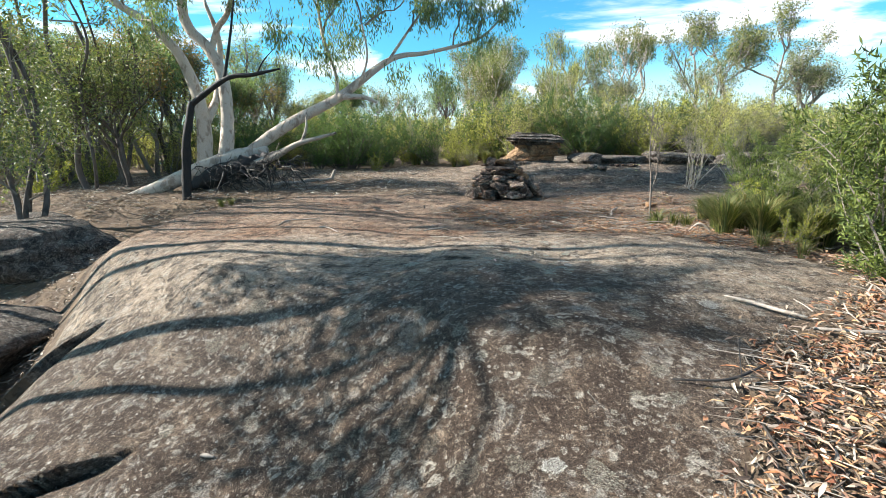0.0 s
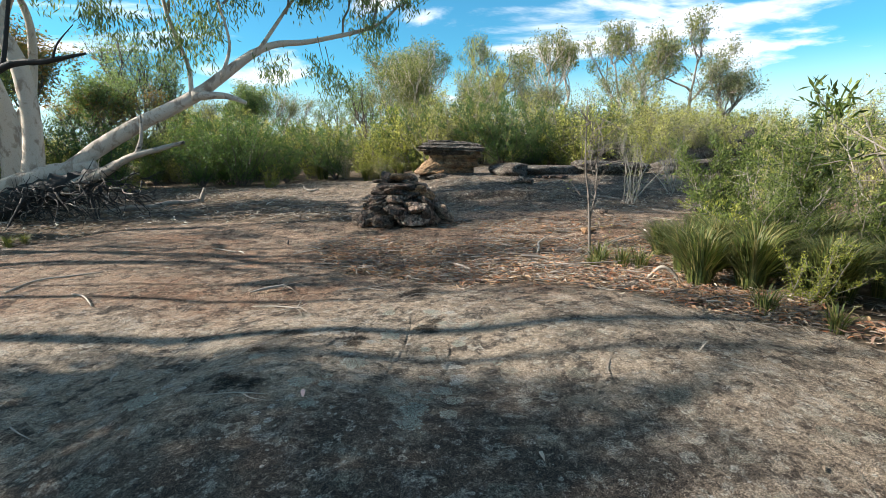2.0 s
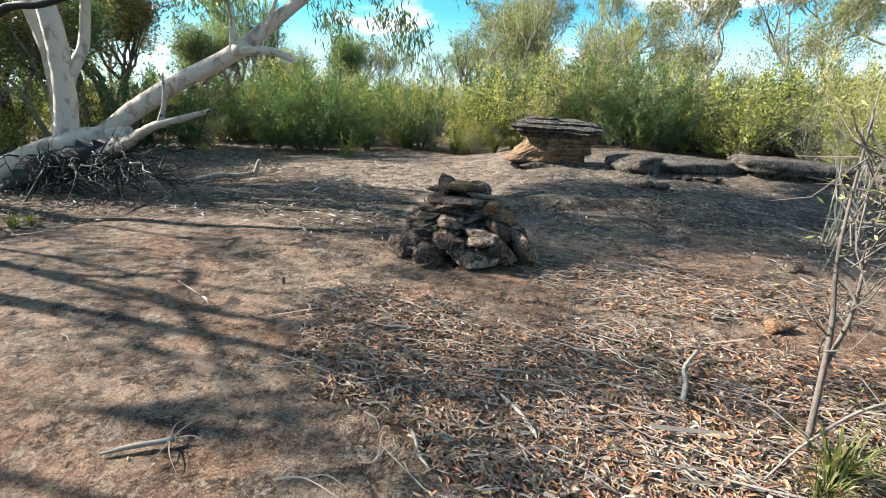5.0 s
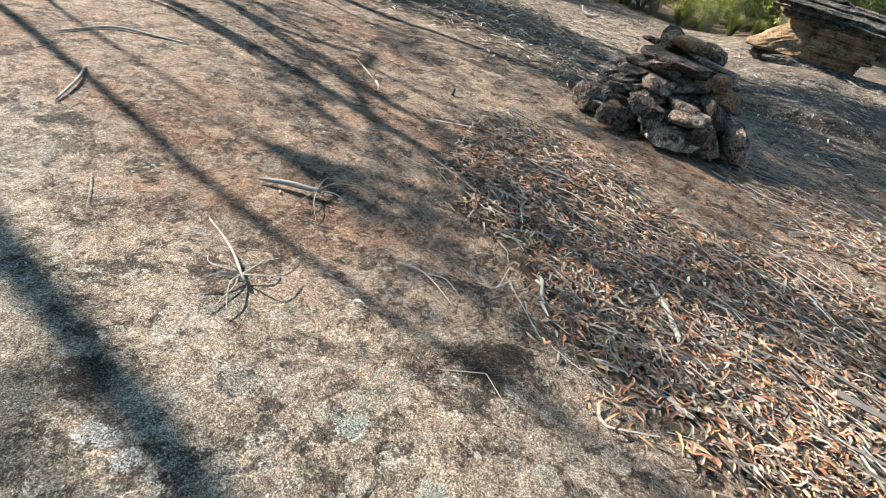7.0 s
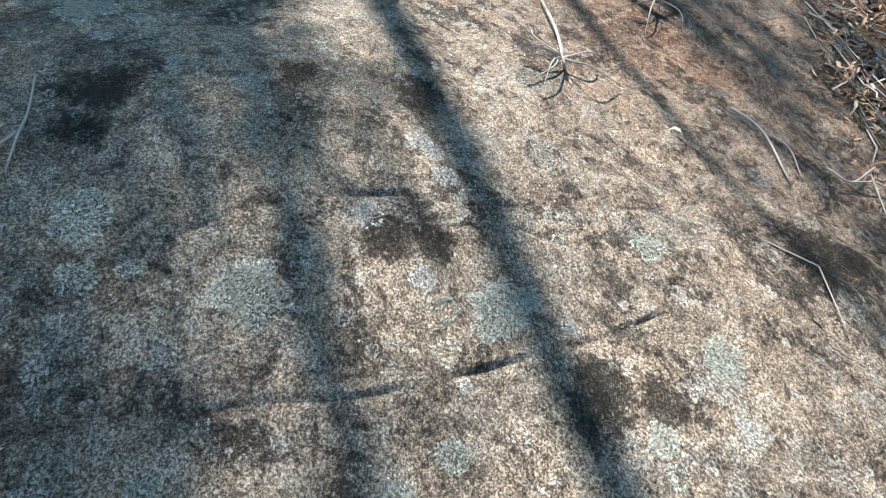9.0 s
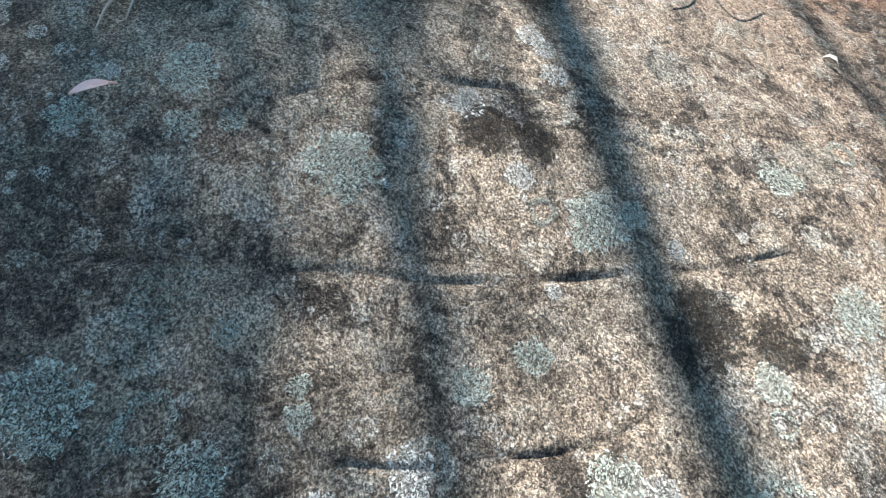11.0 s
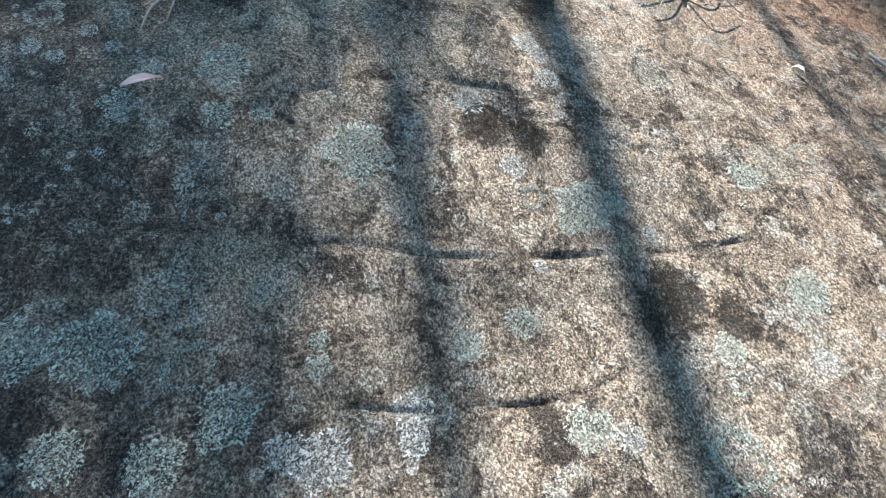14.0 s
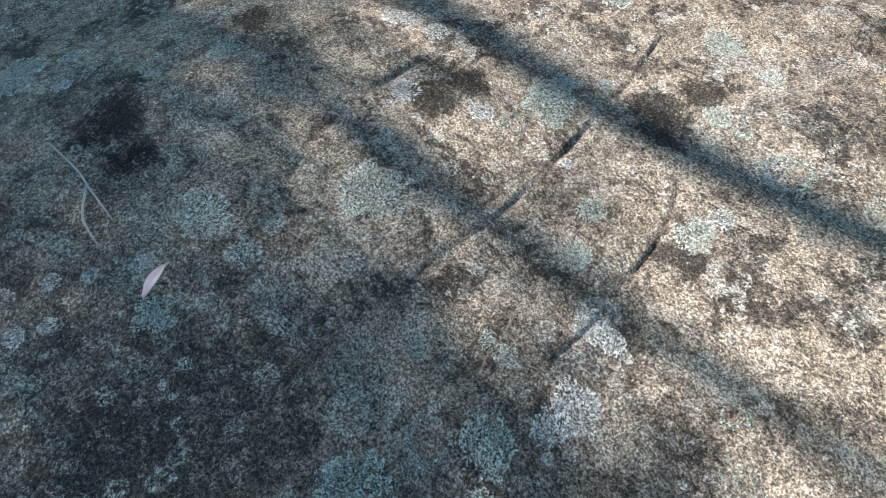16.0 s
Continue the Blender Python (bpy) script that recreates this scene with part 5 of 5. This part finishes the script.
    for x, y, z in ((-5.5, 12.5, 5.6), (-5.6, 12.6, 6.2), (-5.4, 11.7, 6.4), (-5.5, 13.2, 6.1), (-5.3, 10.9, 6.5), (-5.8, 12.0, 6.0), (-4.6, 12.6, 6.6), (-5.0, 11.9, 7.0), (-6.4, 12.8, 6.8)):
        tube(wood, [np.array([-6.4, 13.0, 5.6]) - o, np.array([x - 0.4, y + 0.3, z - 0.2]) - o, np.array([x, y, z]) - o], [0.03, 0.02, 0.008], 4)
        for _ in range(11):
            leaf_burst(foliage, rng, np.array([x, y, z]) - o + rng.normal(0, 0.28, 3), 0.16, 22, 0.16, 0.030, 1.4)
    # hanging sprays below the long limb
    for x, y, z in ((0.76, 14.2, 4.5), (1.05, 14.2, 4.1), (0.5, 14.2, 4.8), (1.1, 14.4, 4.7), (-2.28, 14.0, 4.3), (-2.6, 14.0, 4.0), (-3.07, 14.1, 4.5), (-3.0, 14.1, 3.8), (-0.35, 14.2, 4.7), (-1.94, 14.1, 4.7), (-4.55, 13.6, 4.3), (-5.4, 13.4, 4.8), (-1.3, 14.1, 3.0), (-0.15, 14.0, 3.0), (0.0, 14.1, 2.8), (-3.2, 13.6, 3.3), (-3.0, 13.7, 3.6), (-3.5, 13.6, 3.7), (0.9, 14.3, 3.8), (-4.4, 13.2, 3.9)):
        for _ in range(12):
            leaf_burst(foliage, rng, np.array([x, y, z]) - o + rng.normal(0, 0.22, 3), 0.12, 22, 0.16, 0.028, 2.0)
        tube(wood, [np.array([x, y, z + 0.15]) - o, np.array([x - 0.1, y, z + 0.75]) - o], [0.006, 0.010], 4)
    tagged(part("twig_growth", wood, GREY_BARK, top), kind="stuff")
    part("foliage", foliage, LEAF_GUM, top, "drooping grey-green leaves")


big_gum()


def snag():
    rng = np.random.default_rng(9)
    top = thing("dead_snag", (-6.66, 11.8, 0), "charred black dead tree with a bent side branch", "tree")
    o = np.array([-6.66, 11.8, 0.0])
    for name, pts, radii in (("trunk", [(-6.66, 11.8, -0.5), (-6.55, 11.8, 0.5), (-6.39, 11.75, 1.34), (-6.09, 11.7, 2.27)], [0.12, 0.11, 0.10, 0.08]),
                             ("branch", [(-6.12, 11.7, 2.2), (-5.17, 11.65, 2.77), (-4.5, 11.62, 2.85), (-3.84, 11.6, 2.97)], [0.075, 0.06, 0.05, 0.02]),
                             ("branch", [(-5.24, 11.7, 2.75), (-5.0, 11.8, 3.79), (-4.73, 11.8, 5.0)], [0.04, 0.03, 0.01]), ("branch", [(-4.4, 11.62, 2.85), (-4.2, 11.5, 3.1), (-3.9, 11.5, 3.4)], [0.02, 0.015, 0.006])):
        b = Buf()
        p, r = smooth_line(np.array(pts) - o, radii, 6)
        tube(b, p, r, 9, 0.07, rng)
        part(name, b, BURNT, top, smooth=True)


snag()

gum_far = [gum_tree(201, 8.5, GREY_BARK, LEAF_FAR, "tall thin gum tree with sparse olive crown", (7, 0.22, 0.05, 0.17, 0.8), 4),
           gum_tree(202, 8.0, GUM_BARK, LEAF_FAR, "tall pale-stemmed gum tree with clumped crown", (6, 0.22, 0.05, 0.17, 0.8), 4, 2),
           gum_tree(203, 6.5, GREY_BARK, LEAF_RUST, "gum tree with rusty orange new leaves", (3, 0.20, 0.05, 0.15, 0.6), 4, 2, 0.36),
           gum_tree(204, 7.0, DARK_BARK, LEAF_GUM, "dark-stemmed gum tree with green crown", (3, 0.20, 0.045, 0.15, 0.7), 4, 2, 0.34)]
left_gums = [gum_tree(205, 5.6, DARK_BARK, LEAF_RUST, "gnarled dark-barked gum tree with orange-tipped crown", (9, 0.15, 0.045, 0.16, 0.6), 4, 2, 0.36),
             gum_tree(206, 5.2, DARK_BARK, LEAF_GUM, "gnarled gum tree with airy green crown", (9, 0.15, 0.040, 0.16, 0.6), 4, 2, 0.34)]
mallee = shrub(210, 2.6, LEAF_OLIVE, "tall olive heath shrub with fine leaves", "heath_shrub", 14, 26, (0.085, 0.022), 0.45)
sage = shrub(217, 2.4, LEAF_SAGE, "grey-green heath shrub of thin pale twigs", "heath_shrub", 17, 20, (0.08, 0.018), 0.45, DEAD_WOOD)
bushy = shrub(211, 2.2, LEAF_SHRUB, "dense green bush with small leaves", "bush", 16, 28, (0.085, 0.030), 0.6)
dark_bush = shrub(212, 2.3, LEAF_DARK, "dense dark green needle-leaved bush", "bush", 15, 26, (0.12, 0.026), 0.5, DARK_BARK)
bright_bush = shrub(213, 1.2, LEAF_BRIGHT, "low yellow-green bush with small bright leaves", "bush", 10, 24, (0.055, 0.018), 0.6)
near_shrub = shrub(214, 1.9, LEAF_NEAR, "upright shrub with narrow green leaves", "shrub", 18, 64, (0.080, 0.015), 0.30)
wispy = shrub(215, 4.2, LEAF_OLIVE, "wispy she-oak with fine upright needles", "she_oak", 9, 30, (0.22, 0.010), 0.25, GREY_BARK, 1.6)
bare_shrub = shrub(216, 1.9, LEAF_OLIVE, "half-bare shrub of thin grey twigs", "shrub", 10, 3, (0.05, 0.015), 0.4, DEAD_WOOD)
clump = tussock(220, 0.85, 520, "strappy green and straw tussock growing in litter")
thin_clump = tussock(221, 0.45, 90, "small strappy tussock growing in litter")

rng = np.random.default_rng(42)


def wild(kinds, weights, n, area, size, clear=None):
    """Plants strewn over an area, none within the cleared ground."""
    made = 0
    while made < n:
        x, y = rng.uniform(area[0], area[2]), rng.uniform(area[1], area[3])
        if clear is not None and inside(np.array([x]), np.array([y]), clear)[0]:
            continue
        put(kinds[rng.choice(len(kinds), p=weights)], x, y, rng.uniform(*size), rng.uniform(0, 6.28), 0.0)
        made += 1


OPEN = [(-9, -6), (-9, 15), (-7.5, 17.5), (-6.2, 21.8), (-2.5, 22.0), (1.5, 19.8), (4.5, 19.0), (8.5, 18.2), (10.6, 14.5), (10.6, 11), (5.5, 9.6), (4.6, 6.0), (4.2, 3.2), (4, -6)]
wild([mallee, bushy, dark_bush, sage], [0.30, 0.38, 0.22, 0.10], 84, (-9, 18.5, 16, 24), (0.45, 1.35), OPEN)
wild([mallee, bushy, bright_bush, sage], [0.3, 0.42, 0.10, 0.18], 56, (-16, 24, 26, 34), (0.7, 1.35), OPEN)
wild([bushy, mallee, dark_bush, sage], [0.35, 0.25, 0.25, 0.15], 44, (-30, 34, 40, 52), (1.1, 1.9))
wild([bushy, mallee, dark_bush], [0.4, 0.4, 0.2], 20, (-28, 17, -10, 30), (0.7, 1.3), OPEN)
wild([gum_far[3], gum_far[2], gum_far[0]], [0.5, 0.3, 0.2], 7, (-30, 20, -10, 38), (0.75, 1.15), OPEN)
wild([gum_far[0], gum_far[1], gum_far[3]], [0.35, 0.25, 0.4], 9, (-24, 36, 12, 70), (0.7, 1.0))
wild([mallee, bushy, bare_shrub, sage], [0.25, 0.3, 0.2, 0.25], 28, (9, 9, 20, 22), (0.6, 1.0), OPEN)
wild([bushy, mallee, dark_bush, bright_bush, sage], [0.3, 0.2, 0.2, 0.12, 0.18], 46, (-9, 18.6, 11, 22.8), (0.22, 0.5), OPEN)

# single trees and bushes that stand out
for ob, x, y, s, a in ((gum_far[1], 14.5, 40.0, 1.10, 0.4), (gum_far[0], 21.5, 42.0, 1.28, 1.2), (gum_far[0], 25.0, 42.0, 1.25, 2.2), (gum_far[0], 29.5, 43.0, 1.30, 4.0), (gum_far[1], 2.5, 31.0, 0.75, 3.0), (gum_far[3], 0.0, 33.0, 0.80, 5.0),
                       (wispy, 7.0, 30.0, 1.5, 0), (wispy, 8.2, 31.0, 1.35, 2), (dark_bush, -3.9, 19.8, 1.15, 1), (dark_bush, -5.2, 19.6, 1.0, 2), (bright_bush, -2.9, 19.4, 0.75, 3), (bright_bush, 1.0, 20.6, 1.2, 4), (bright_bush, 17, 26, 2.4, 1),
                       (near_shrub, 4.25, 4.15, 1.0, 0), (near_shrub, 4.5, 3.7, 1.12, 2), (near_shrub, 4.9, 4.6, 1.0, 4), (near_shrub, 5.7, 5.6, 0.5, 1), (near_shrub, 5.0, 6.6, 0.55, 2.4), (near_shrub, 6.2, 6.6, 0.55, 5), (near_shrub, 5.6, 8.2, 0.75, 1.5), (near_shrub, 7.2, 8.6, 0.85, 0.6),
                       (bright_bush, 4.9, 7.0, 0.7, 0), (bright_bush, 4.4, 5.7, 0.5, 2), (bright_bush, 6.4, 8.9, 0.9, 3), (bare_shrub, 5.4, 7.4, 0.7, 0), (bare_shrub, 7.4, 7.0, 1.2, 2), (bare_shrub, 6.5, 5.0, 1.2, 4), (bare_shrub, 6.2, 11.6, 0.9, 1), (bare_shrub, 7.8, 12.5, 1.0, 3),
                       (bushy, 7.5, 5.2, 0.8, 0), (bushy, 8.3, 6.8, 0.8, 2), (mallee, 8.0, 9.2, 0.75, 1), (mallee, 9.0, 7.8, 0.85, 4), (bushy, 9.2, 11.5, 0.7, 2), (mallee, 9.8, 5.6, 0.9, 3), (gum_far[1], 2.2, 27.5, 0.62, 1.5), (gum_far[0], 10.2, 36.0, 0.95, 2.5), (dark_bush, -4.6, 20.3, 1.2, 4), (dark_bush, -2.6, 21.0, 0.9, 5), (dark_bush, 6.6, 19.4, 0.7, 2), (bushy, -11.5, 15.5, 0.75, 0), (mallee, -13.0, 14.6, 0.75, 1), (bushy, -12.5, 17.0, 0.75, 2), (mallee, -15.0, 16.5, 0.75, 3), (bushy, -16.5, 15.0, 0.75, 4), (bushy, -14.0, 19.0, 1.6, 5), (mallee, -17.5, 18.5, 1.7, 1), (bushy, -19.5, 17.0, 1.7, 2), (bright_bush, -12.0, 13.6, 1.3, 2), (bright_bush, -15.0, 13.2, 1.5, 1), (bushy, -21.0, 20.0, 1.8, 3), (mallee, -10.8, 18.4, 1.3, 3), (dark_bush, -9.0, 18.6, 1.0, 1)):
    put(ob, x, y, s, a)
for x, y, s in ((4.4, 6.7, 1.05), (4.9, 6.6, 1.1), (5.0, 5.9, 1.0), (5.4, 6.7, 1.1), (5.6, 6.0, 1.0), (5.3, 7.3, 1.0), (5.9, 6.9, 1.1), (4.3, 7.5, 0.8), (4.95, 7.7, 0.9), (6.1, 5.6, 0.9), (3.9, 6.25, 1.0), (4.25, 6.05, 1.05), (4.1, 6.75, 1.0), (4.55, 6.4, 1.1), (4.75, 5.85, 1.0), (5.2, 6.2, 1.0), (4.6, 7.2, 0.9), (5.1, 5.3, 0.8), (1.7, 19.6, 0.9), (0.4, 20.6, 0.8), (2.2, 19.3, 0.7), (-3.3, 22.3, 1.0), (-1.2, 21.6, 0.7), (4.3, 19.2, 0.8), (6.9, 18.9, 0.6), (5.9, 7.6, 0.9), (-1.4, 21.5, 1.1)):
    put(clump, x, y, s, x * 7)
for x, y, s in ((3.45, 7.35, 1.0), (3.6, 7.1, 0.9), (3.75, 7.0, 0.9), (3.3, 7.2, 0.6), (3.95, 5.55, 0.8), (4.2, 5.2, 0.7), (-5.5, 11.3, 0.8), (-5.3, 11.4, 0.7)):
    put(thin_clump, x, y, s, x * 5)

# woodland on the open side, whose stems and crowns shade the slab
def tall_gum(seed, x, y, stems, crown_from, label, sprays=5, mass=(), crook=0.04, low=0):
    """A gum with long bare stems, given by where each one tops out, and a thin high crown."""
    rng = np.random.default_rng(seed)
    z0 = gz(x, y)
    top = thing("tall_gum_tree", (x, y, z0), label, "tree", "gum trees around the clearing")
    foliage, twigs = Buf(), Buf()
    for tx, ty, tz, r in stems:
        end = np.array([tx - x, ty - y, tz - z0])
        base = np.array([rng.normal(0, 0.1), rng.normal(0, 0.1), -0.3])
        pts = [base, base * 0.7 + end * [0.55, 0.55, 0.18] + rng.normal(0, crook, 3), end * [0.9, 0.9, 0.5] + rng.normal(0, crook, 3), end * [1.0, 1.0, 0.78] + rng.normal(0, crook, 3), end]
        p, q = smooth_line(pts, [r * 1.3, r * 1.1, r, r * 0.85, r * 0.6], 5)
        b = Buf()
        tube(b, p, q, 9, 0.04, rng)
        part("stem", b, DARK_BARK, top, smooth=True)
        for k in range(sprays):
            at = end * [1, 1, 1 - rng.uniform(0, 0.5) * max(0, (tz - crown_from) / tz)]
            a = rng.uniform(0, 6.28)
            grow(twigs, foliage, rng, at, (math.cos(a), math.sin(a), 0.5), 1.1, r * 0.35, 2, (7, 0.16, 0.04, 0.14, 0.8))
    for k in range(low):
        tx, ty, tz, r = stems[k % len(stems)]
        h = rng.uniform(0.12, 0.45)
        a = rng.uniform(0, 6.28)
        at = np.array([(tx - x) * (0.5 + h), (ty - y) * (0.5 + h), (tz - z0) * h])
        grow(twigs, foliage, rng, at, (math.cos(a), math.sin(a), 0.7), 0.9, 0.022, 2, (9, 0.11, 0.030, 0.13, 0.6), 0.3)
    for mx, my, mz, size, n in mass:
        c = np.array([mx - x, my - y, mz - z0])
        near = min((np.array([s[0] - x, s[1] - y, s[2] - z0]) for s in stems), key=lambda e: abs(e[2] - c[2]))
        tube(twigs, [near, (near + c) / 2 + [0, 0, 0.15], c], [0.045, 0.035, 0.015], 6)
        for _ in range(n):
            leaf_burst(foliage, rng, c + rng.normal(0, size, 3) * [1, 0.8, 0.8], 0.16, 26, 0.17, 0.045, 0.8)
    tagged(part("twig_growth", twigs, GREY_BARK, top), kind="stuff")
    part("crown", foliage, LEAF_SIDE, top)


tall_gum(301, -9.2, 6.9, [(-9.0, 7.02, 9.6, 0.085), (-9.1, 6.48, 9.2, 0.055)], 9.0, "tall twin-stemmed gum tree beside the slab", 2)
tall_gum(302, -8.8, 9.2, [(-9.0, 9.05, 7.0, 0.07), (-8.6, 9.75, 6.5, 0.05), (-8.4, 8.0, 7.2, 0.045), (-8.2, 8.9, 5.0, 0.035), (-9.3, 9.9, 5.2, 0.045), (-8.9, 10.4, 4.9, 0.05), (-9.2, 8.4, 5.6, 0.03)], 6.0, "slender many-stemmed gum tree beside the slab", 1,
         [(-8.8, 9.0, 5.0, 0.16, 4), (-8.7, 9.6, 4.6, 0.18, 5), (-8.8, 10.5, 4.3, 0.2, 5)] + [(-8.0, y, z, 0.26, 3) for y, z in ((8.6, 5.2), (9.45, 5.35), (9.1, 5.6), (8.9, 5.85), (8.45, 5.65), (8.3, 5.5))], crook=0.16, low=12)
tall_gum(303, -10.2, 13.5, [(-10.4, 13.3, 5.2, 0.075), (-9.6, 13.0, 5.0, 0.04)], 3.5, "slender gum tree with thin dark stems", 1, crook=0.22, low=4)
tall_gum(305, -10.5, 15.0, [(-10.9, 14.8, 4.8, 0.08), (-9.8, 15.2, 5.0, 0.06), (-10.3, 14.4, 5.4, 0.04)], 3.5, "gnarled dark-barked gum tree at the slab edge", 1, crook=0.22, low=5)
tall_gum(306, -10.0, 10.9, [(-9.7, 11.6, 6.5, 0.035), (-9.9, 10.4, 7.0, 0.035)], 5.5, "thin young gum tree beside the slab", 1, crook=0.22, low=7)
tall_gum(304, -8.4, 4.6, [(-8.1, 5.1, 6.2, 0.09), (-8.3, 4.4, 5.6, 0.06)], 5.0, "leafy gum tree beside the slab", 1,
         [(-8.0, y, z, 0.25, n) for y, z, n in ((4.7, 4.6, 11), (5.2, 4.6, 11), (4.6, 5.2, 12), (5.1, 5.2, 15), (5.6, 5.2, 15), (4.7, 5.8, 10), (5.2, 5.8, 15), (5.65, 5.8, 15), (4.8, 6.4, 8), (5.3, 6.4, 11), (5.75, 6.4, 9),
                                              (6.2, 4.4, 13), (6.3, 4.9, 14), (6.3, 5.35, 12), (5.85, 4.4, 13), (5.9, 4.9, 14), (5.95, 5.4, 13), (5.95, 5.85, 9), (5.4, 4.1, 10), (5.8, 3.9, 9), (2.8, 4.8, 4), (3.5, 4.4, 8), (3.0, 4.2, 7),
                                              (3.8, 3.5, 8), (4.2, 3.9, 9), (3.6, 3.9, 7), (6.9, 7.9, 4))])
for ob, x, y, s, a in ((gum_far[3], -14.0, 17.6, 0.85, 4.0), (gum_far[2], -18, 17.5, 0.9, 1.0), (gum_far[3], -14.5, 19.5, 0.9, 2.0), (gum_far[2], -11.5, 18.3, 0.8, 2.0), (left_gums[0], -12.6, 17.4, 0.95, 0.5), (left_gums[1], -15.2, 18.2, 1.1, 1.5), (left_gums[0], -17.6, 20.0, 1.2, 3.5), (left_gums[1], -11.0, 20.5, 1.1, 4.2), (left_gums[1], -19.5, 21.5, 1.3, 2.2), (left_gums[0], -14.0, 23.0, 1.25, 5.2), (left_gums[1], -12.5, 27.0, 1.0, 0.3), (left_gums[1], -7.0, 30.0, 0.95, 1.1)):
    put(ob, x, y, s, a)


young_gums = [gum_tree(207, 5.4, GUM_BARK, LEAF_FAR, "slender pale gum tree with a thin grey-green crown", (5, 0.15, 0.032, 0.17, 0.9), 4, 2, 0.40),
              gum_tree(208, 5.0, GREY_BARK, LEAF_SAGE, "slender gum tree with sparse silvery leaves", (5, 0.15, 0.030, 0.18, 0.8), 4, 3, 0.38)]
for k, (x, y, s, a) in enumerate(((1.2, 27.5, 0.8, 1.9), (3.4, 30.0, 0.95, 3.1), (6.4, 26.8, 0.75, 5.2), (9.4, 29.0, 0.9, 0.9), (14.6, 27.0, 0.85, 5.9), (18.4, 25.0, 1.0, 2.2), (-4.2, 30.5, 0.8, 3.3), (-7.4, 27.0, 0.75, 5.0))):
    put(young_gums[k % 2], x, y, s, a)
gnarled = gum_tree(209, 4.6, DARK_BARK, LEAF_SIDE, "gnarled dark gum tree with crooked bare branches", (4, 0.13, 0.035, 0.19, 0.4), 4, 2, 0.34)
for x, y, s, a in ((-9.8, 14.6, 1.0, 0.4), (-12.0, 15.6, 1.1, 2.0), (-10.6, 18.6, 1.15, 5.0), (-15.0, 17.2, 1.2, 1.1), (-17.6, 15.0, 1.1, 2.8)):
    put(gnarled, x, y, s, a)


def sapling():
    rng = np.random.default_rng(31)
    z = gz(3.44, 7.55)
    top = thing("sapling", (3.44, 7.55, z), "thin grey half-dead sapling with bare twigs", "tree")
    wood, twigs, few = Buf(), Buf(), Buf()
    p, r = smooth_line([(0, 0, -0.1), (-0.01, 0.03, 0.35), (-0.02, 0.07, 0.75), (-0.05, 0.13, 1.15), (-0.03, 0.2, 1.85)], [0.019, 0.016, 0.013, 0.009, 0.004], 6)
    tube(wood, p, r, 8, 0.05, rng)
    p, r = smooth_line([(-0.01, 0.05, 0.50), (0.08, 0.10, 0.80), (0.10, 0.15, 1.2), (0.16, 0.2, 1.6)], [0.013, 0.010, 0.007, 0.004], 5)
    tube(wood, p, r, 7, 0.05, rng)
    for k in range(60):
        h = rng.uniform(0.6, 1.75)
        at = np.array([-0.03 + rng.uniform(0, 0.13) * (h > 0.7), 0.1 * h + rng.normal(0.0, 0.02), h])
        d = unit(rng.normal(0, 0.8, 3) + [0, 0, 0.8])
        q = at + d * rng.uniform(0.2, 0.55)
        tube(twigs, [at, (at + q) / 2 + rng.normal(0, 0.04, 3), q], [0.005, 0.0035, 0.0015], 4)
        if k % 4 == 0:
            leaf_burst(few, rng, q, 0.05, 8, 0.05, 0.012, 0.2)
    part("trunk", wood, SAPLING_BARK, top, smooth=True)
    tagged(part("twig_growth", twigs, SAPLING_BARK, top, "bare grey twigs"), kind="stuff")
    part("foliage", few, LEAF_OLIVE, top)


sapling()

# far ridge under the sky
b = Buf()
xs = np.linspace(-900, 900, 90)
crest = [6 + 10 * noise.noise(Vector((x * 0.006, 3.3, 0))) + 3 * noise.noise(Vector((x * 0.03, 7.1, 0))) for x in xs]
rows = [[(x, 620.0, -30.0) for x in xs], [(x, 640.0, c) for x, c in zip(xs, crest)], [(x, 760.0, c - 6) for x, c in zip(xs, crest)]]
n = len(xs)
b.add(np.array(rows).reshape(-1, 3), [(r * n + i, r * n + i + 1, (r + 1) * n + i + 1, (r + 1) * n + i) for r in range(2) for i in range(n - 1)])
# distance haze is put into the ridge's blue-green base colour
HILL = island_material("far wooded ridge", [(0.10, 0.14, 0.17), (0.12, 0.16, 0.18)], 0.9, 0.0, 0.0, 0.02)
tagged(part("backdrop", b, HILL), "distant wooded ridge with blue haze painted into its colour", "hills", kind="structure")
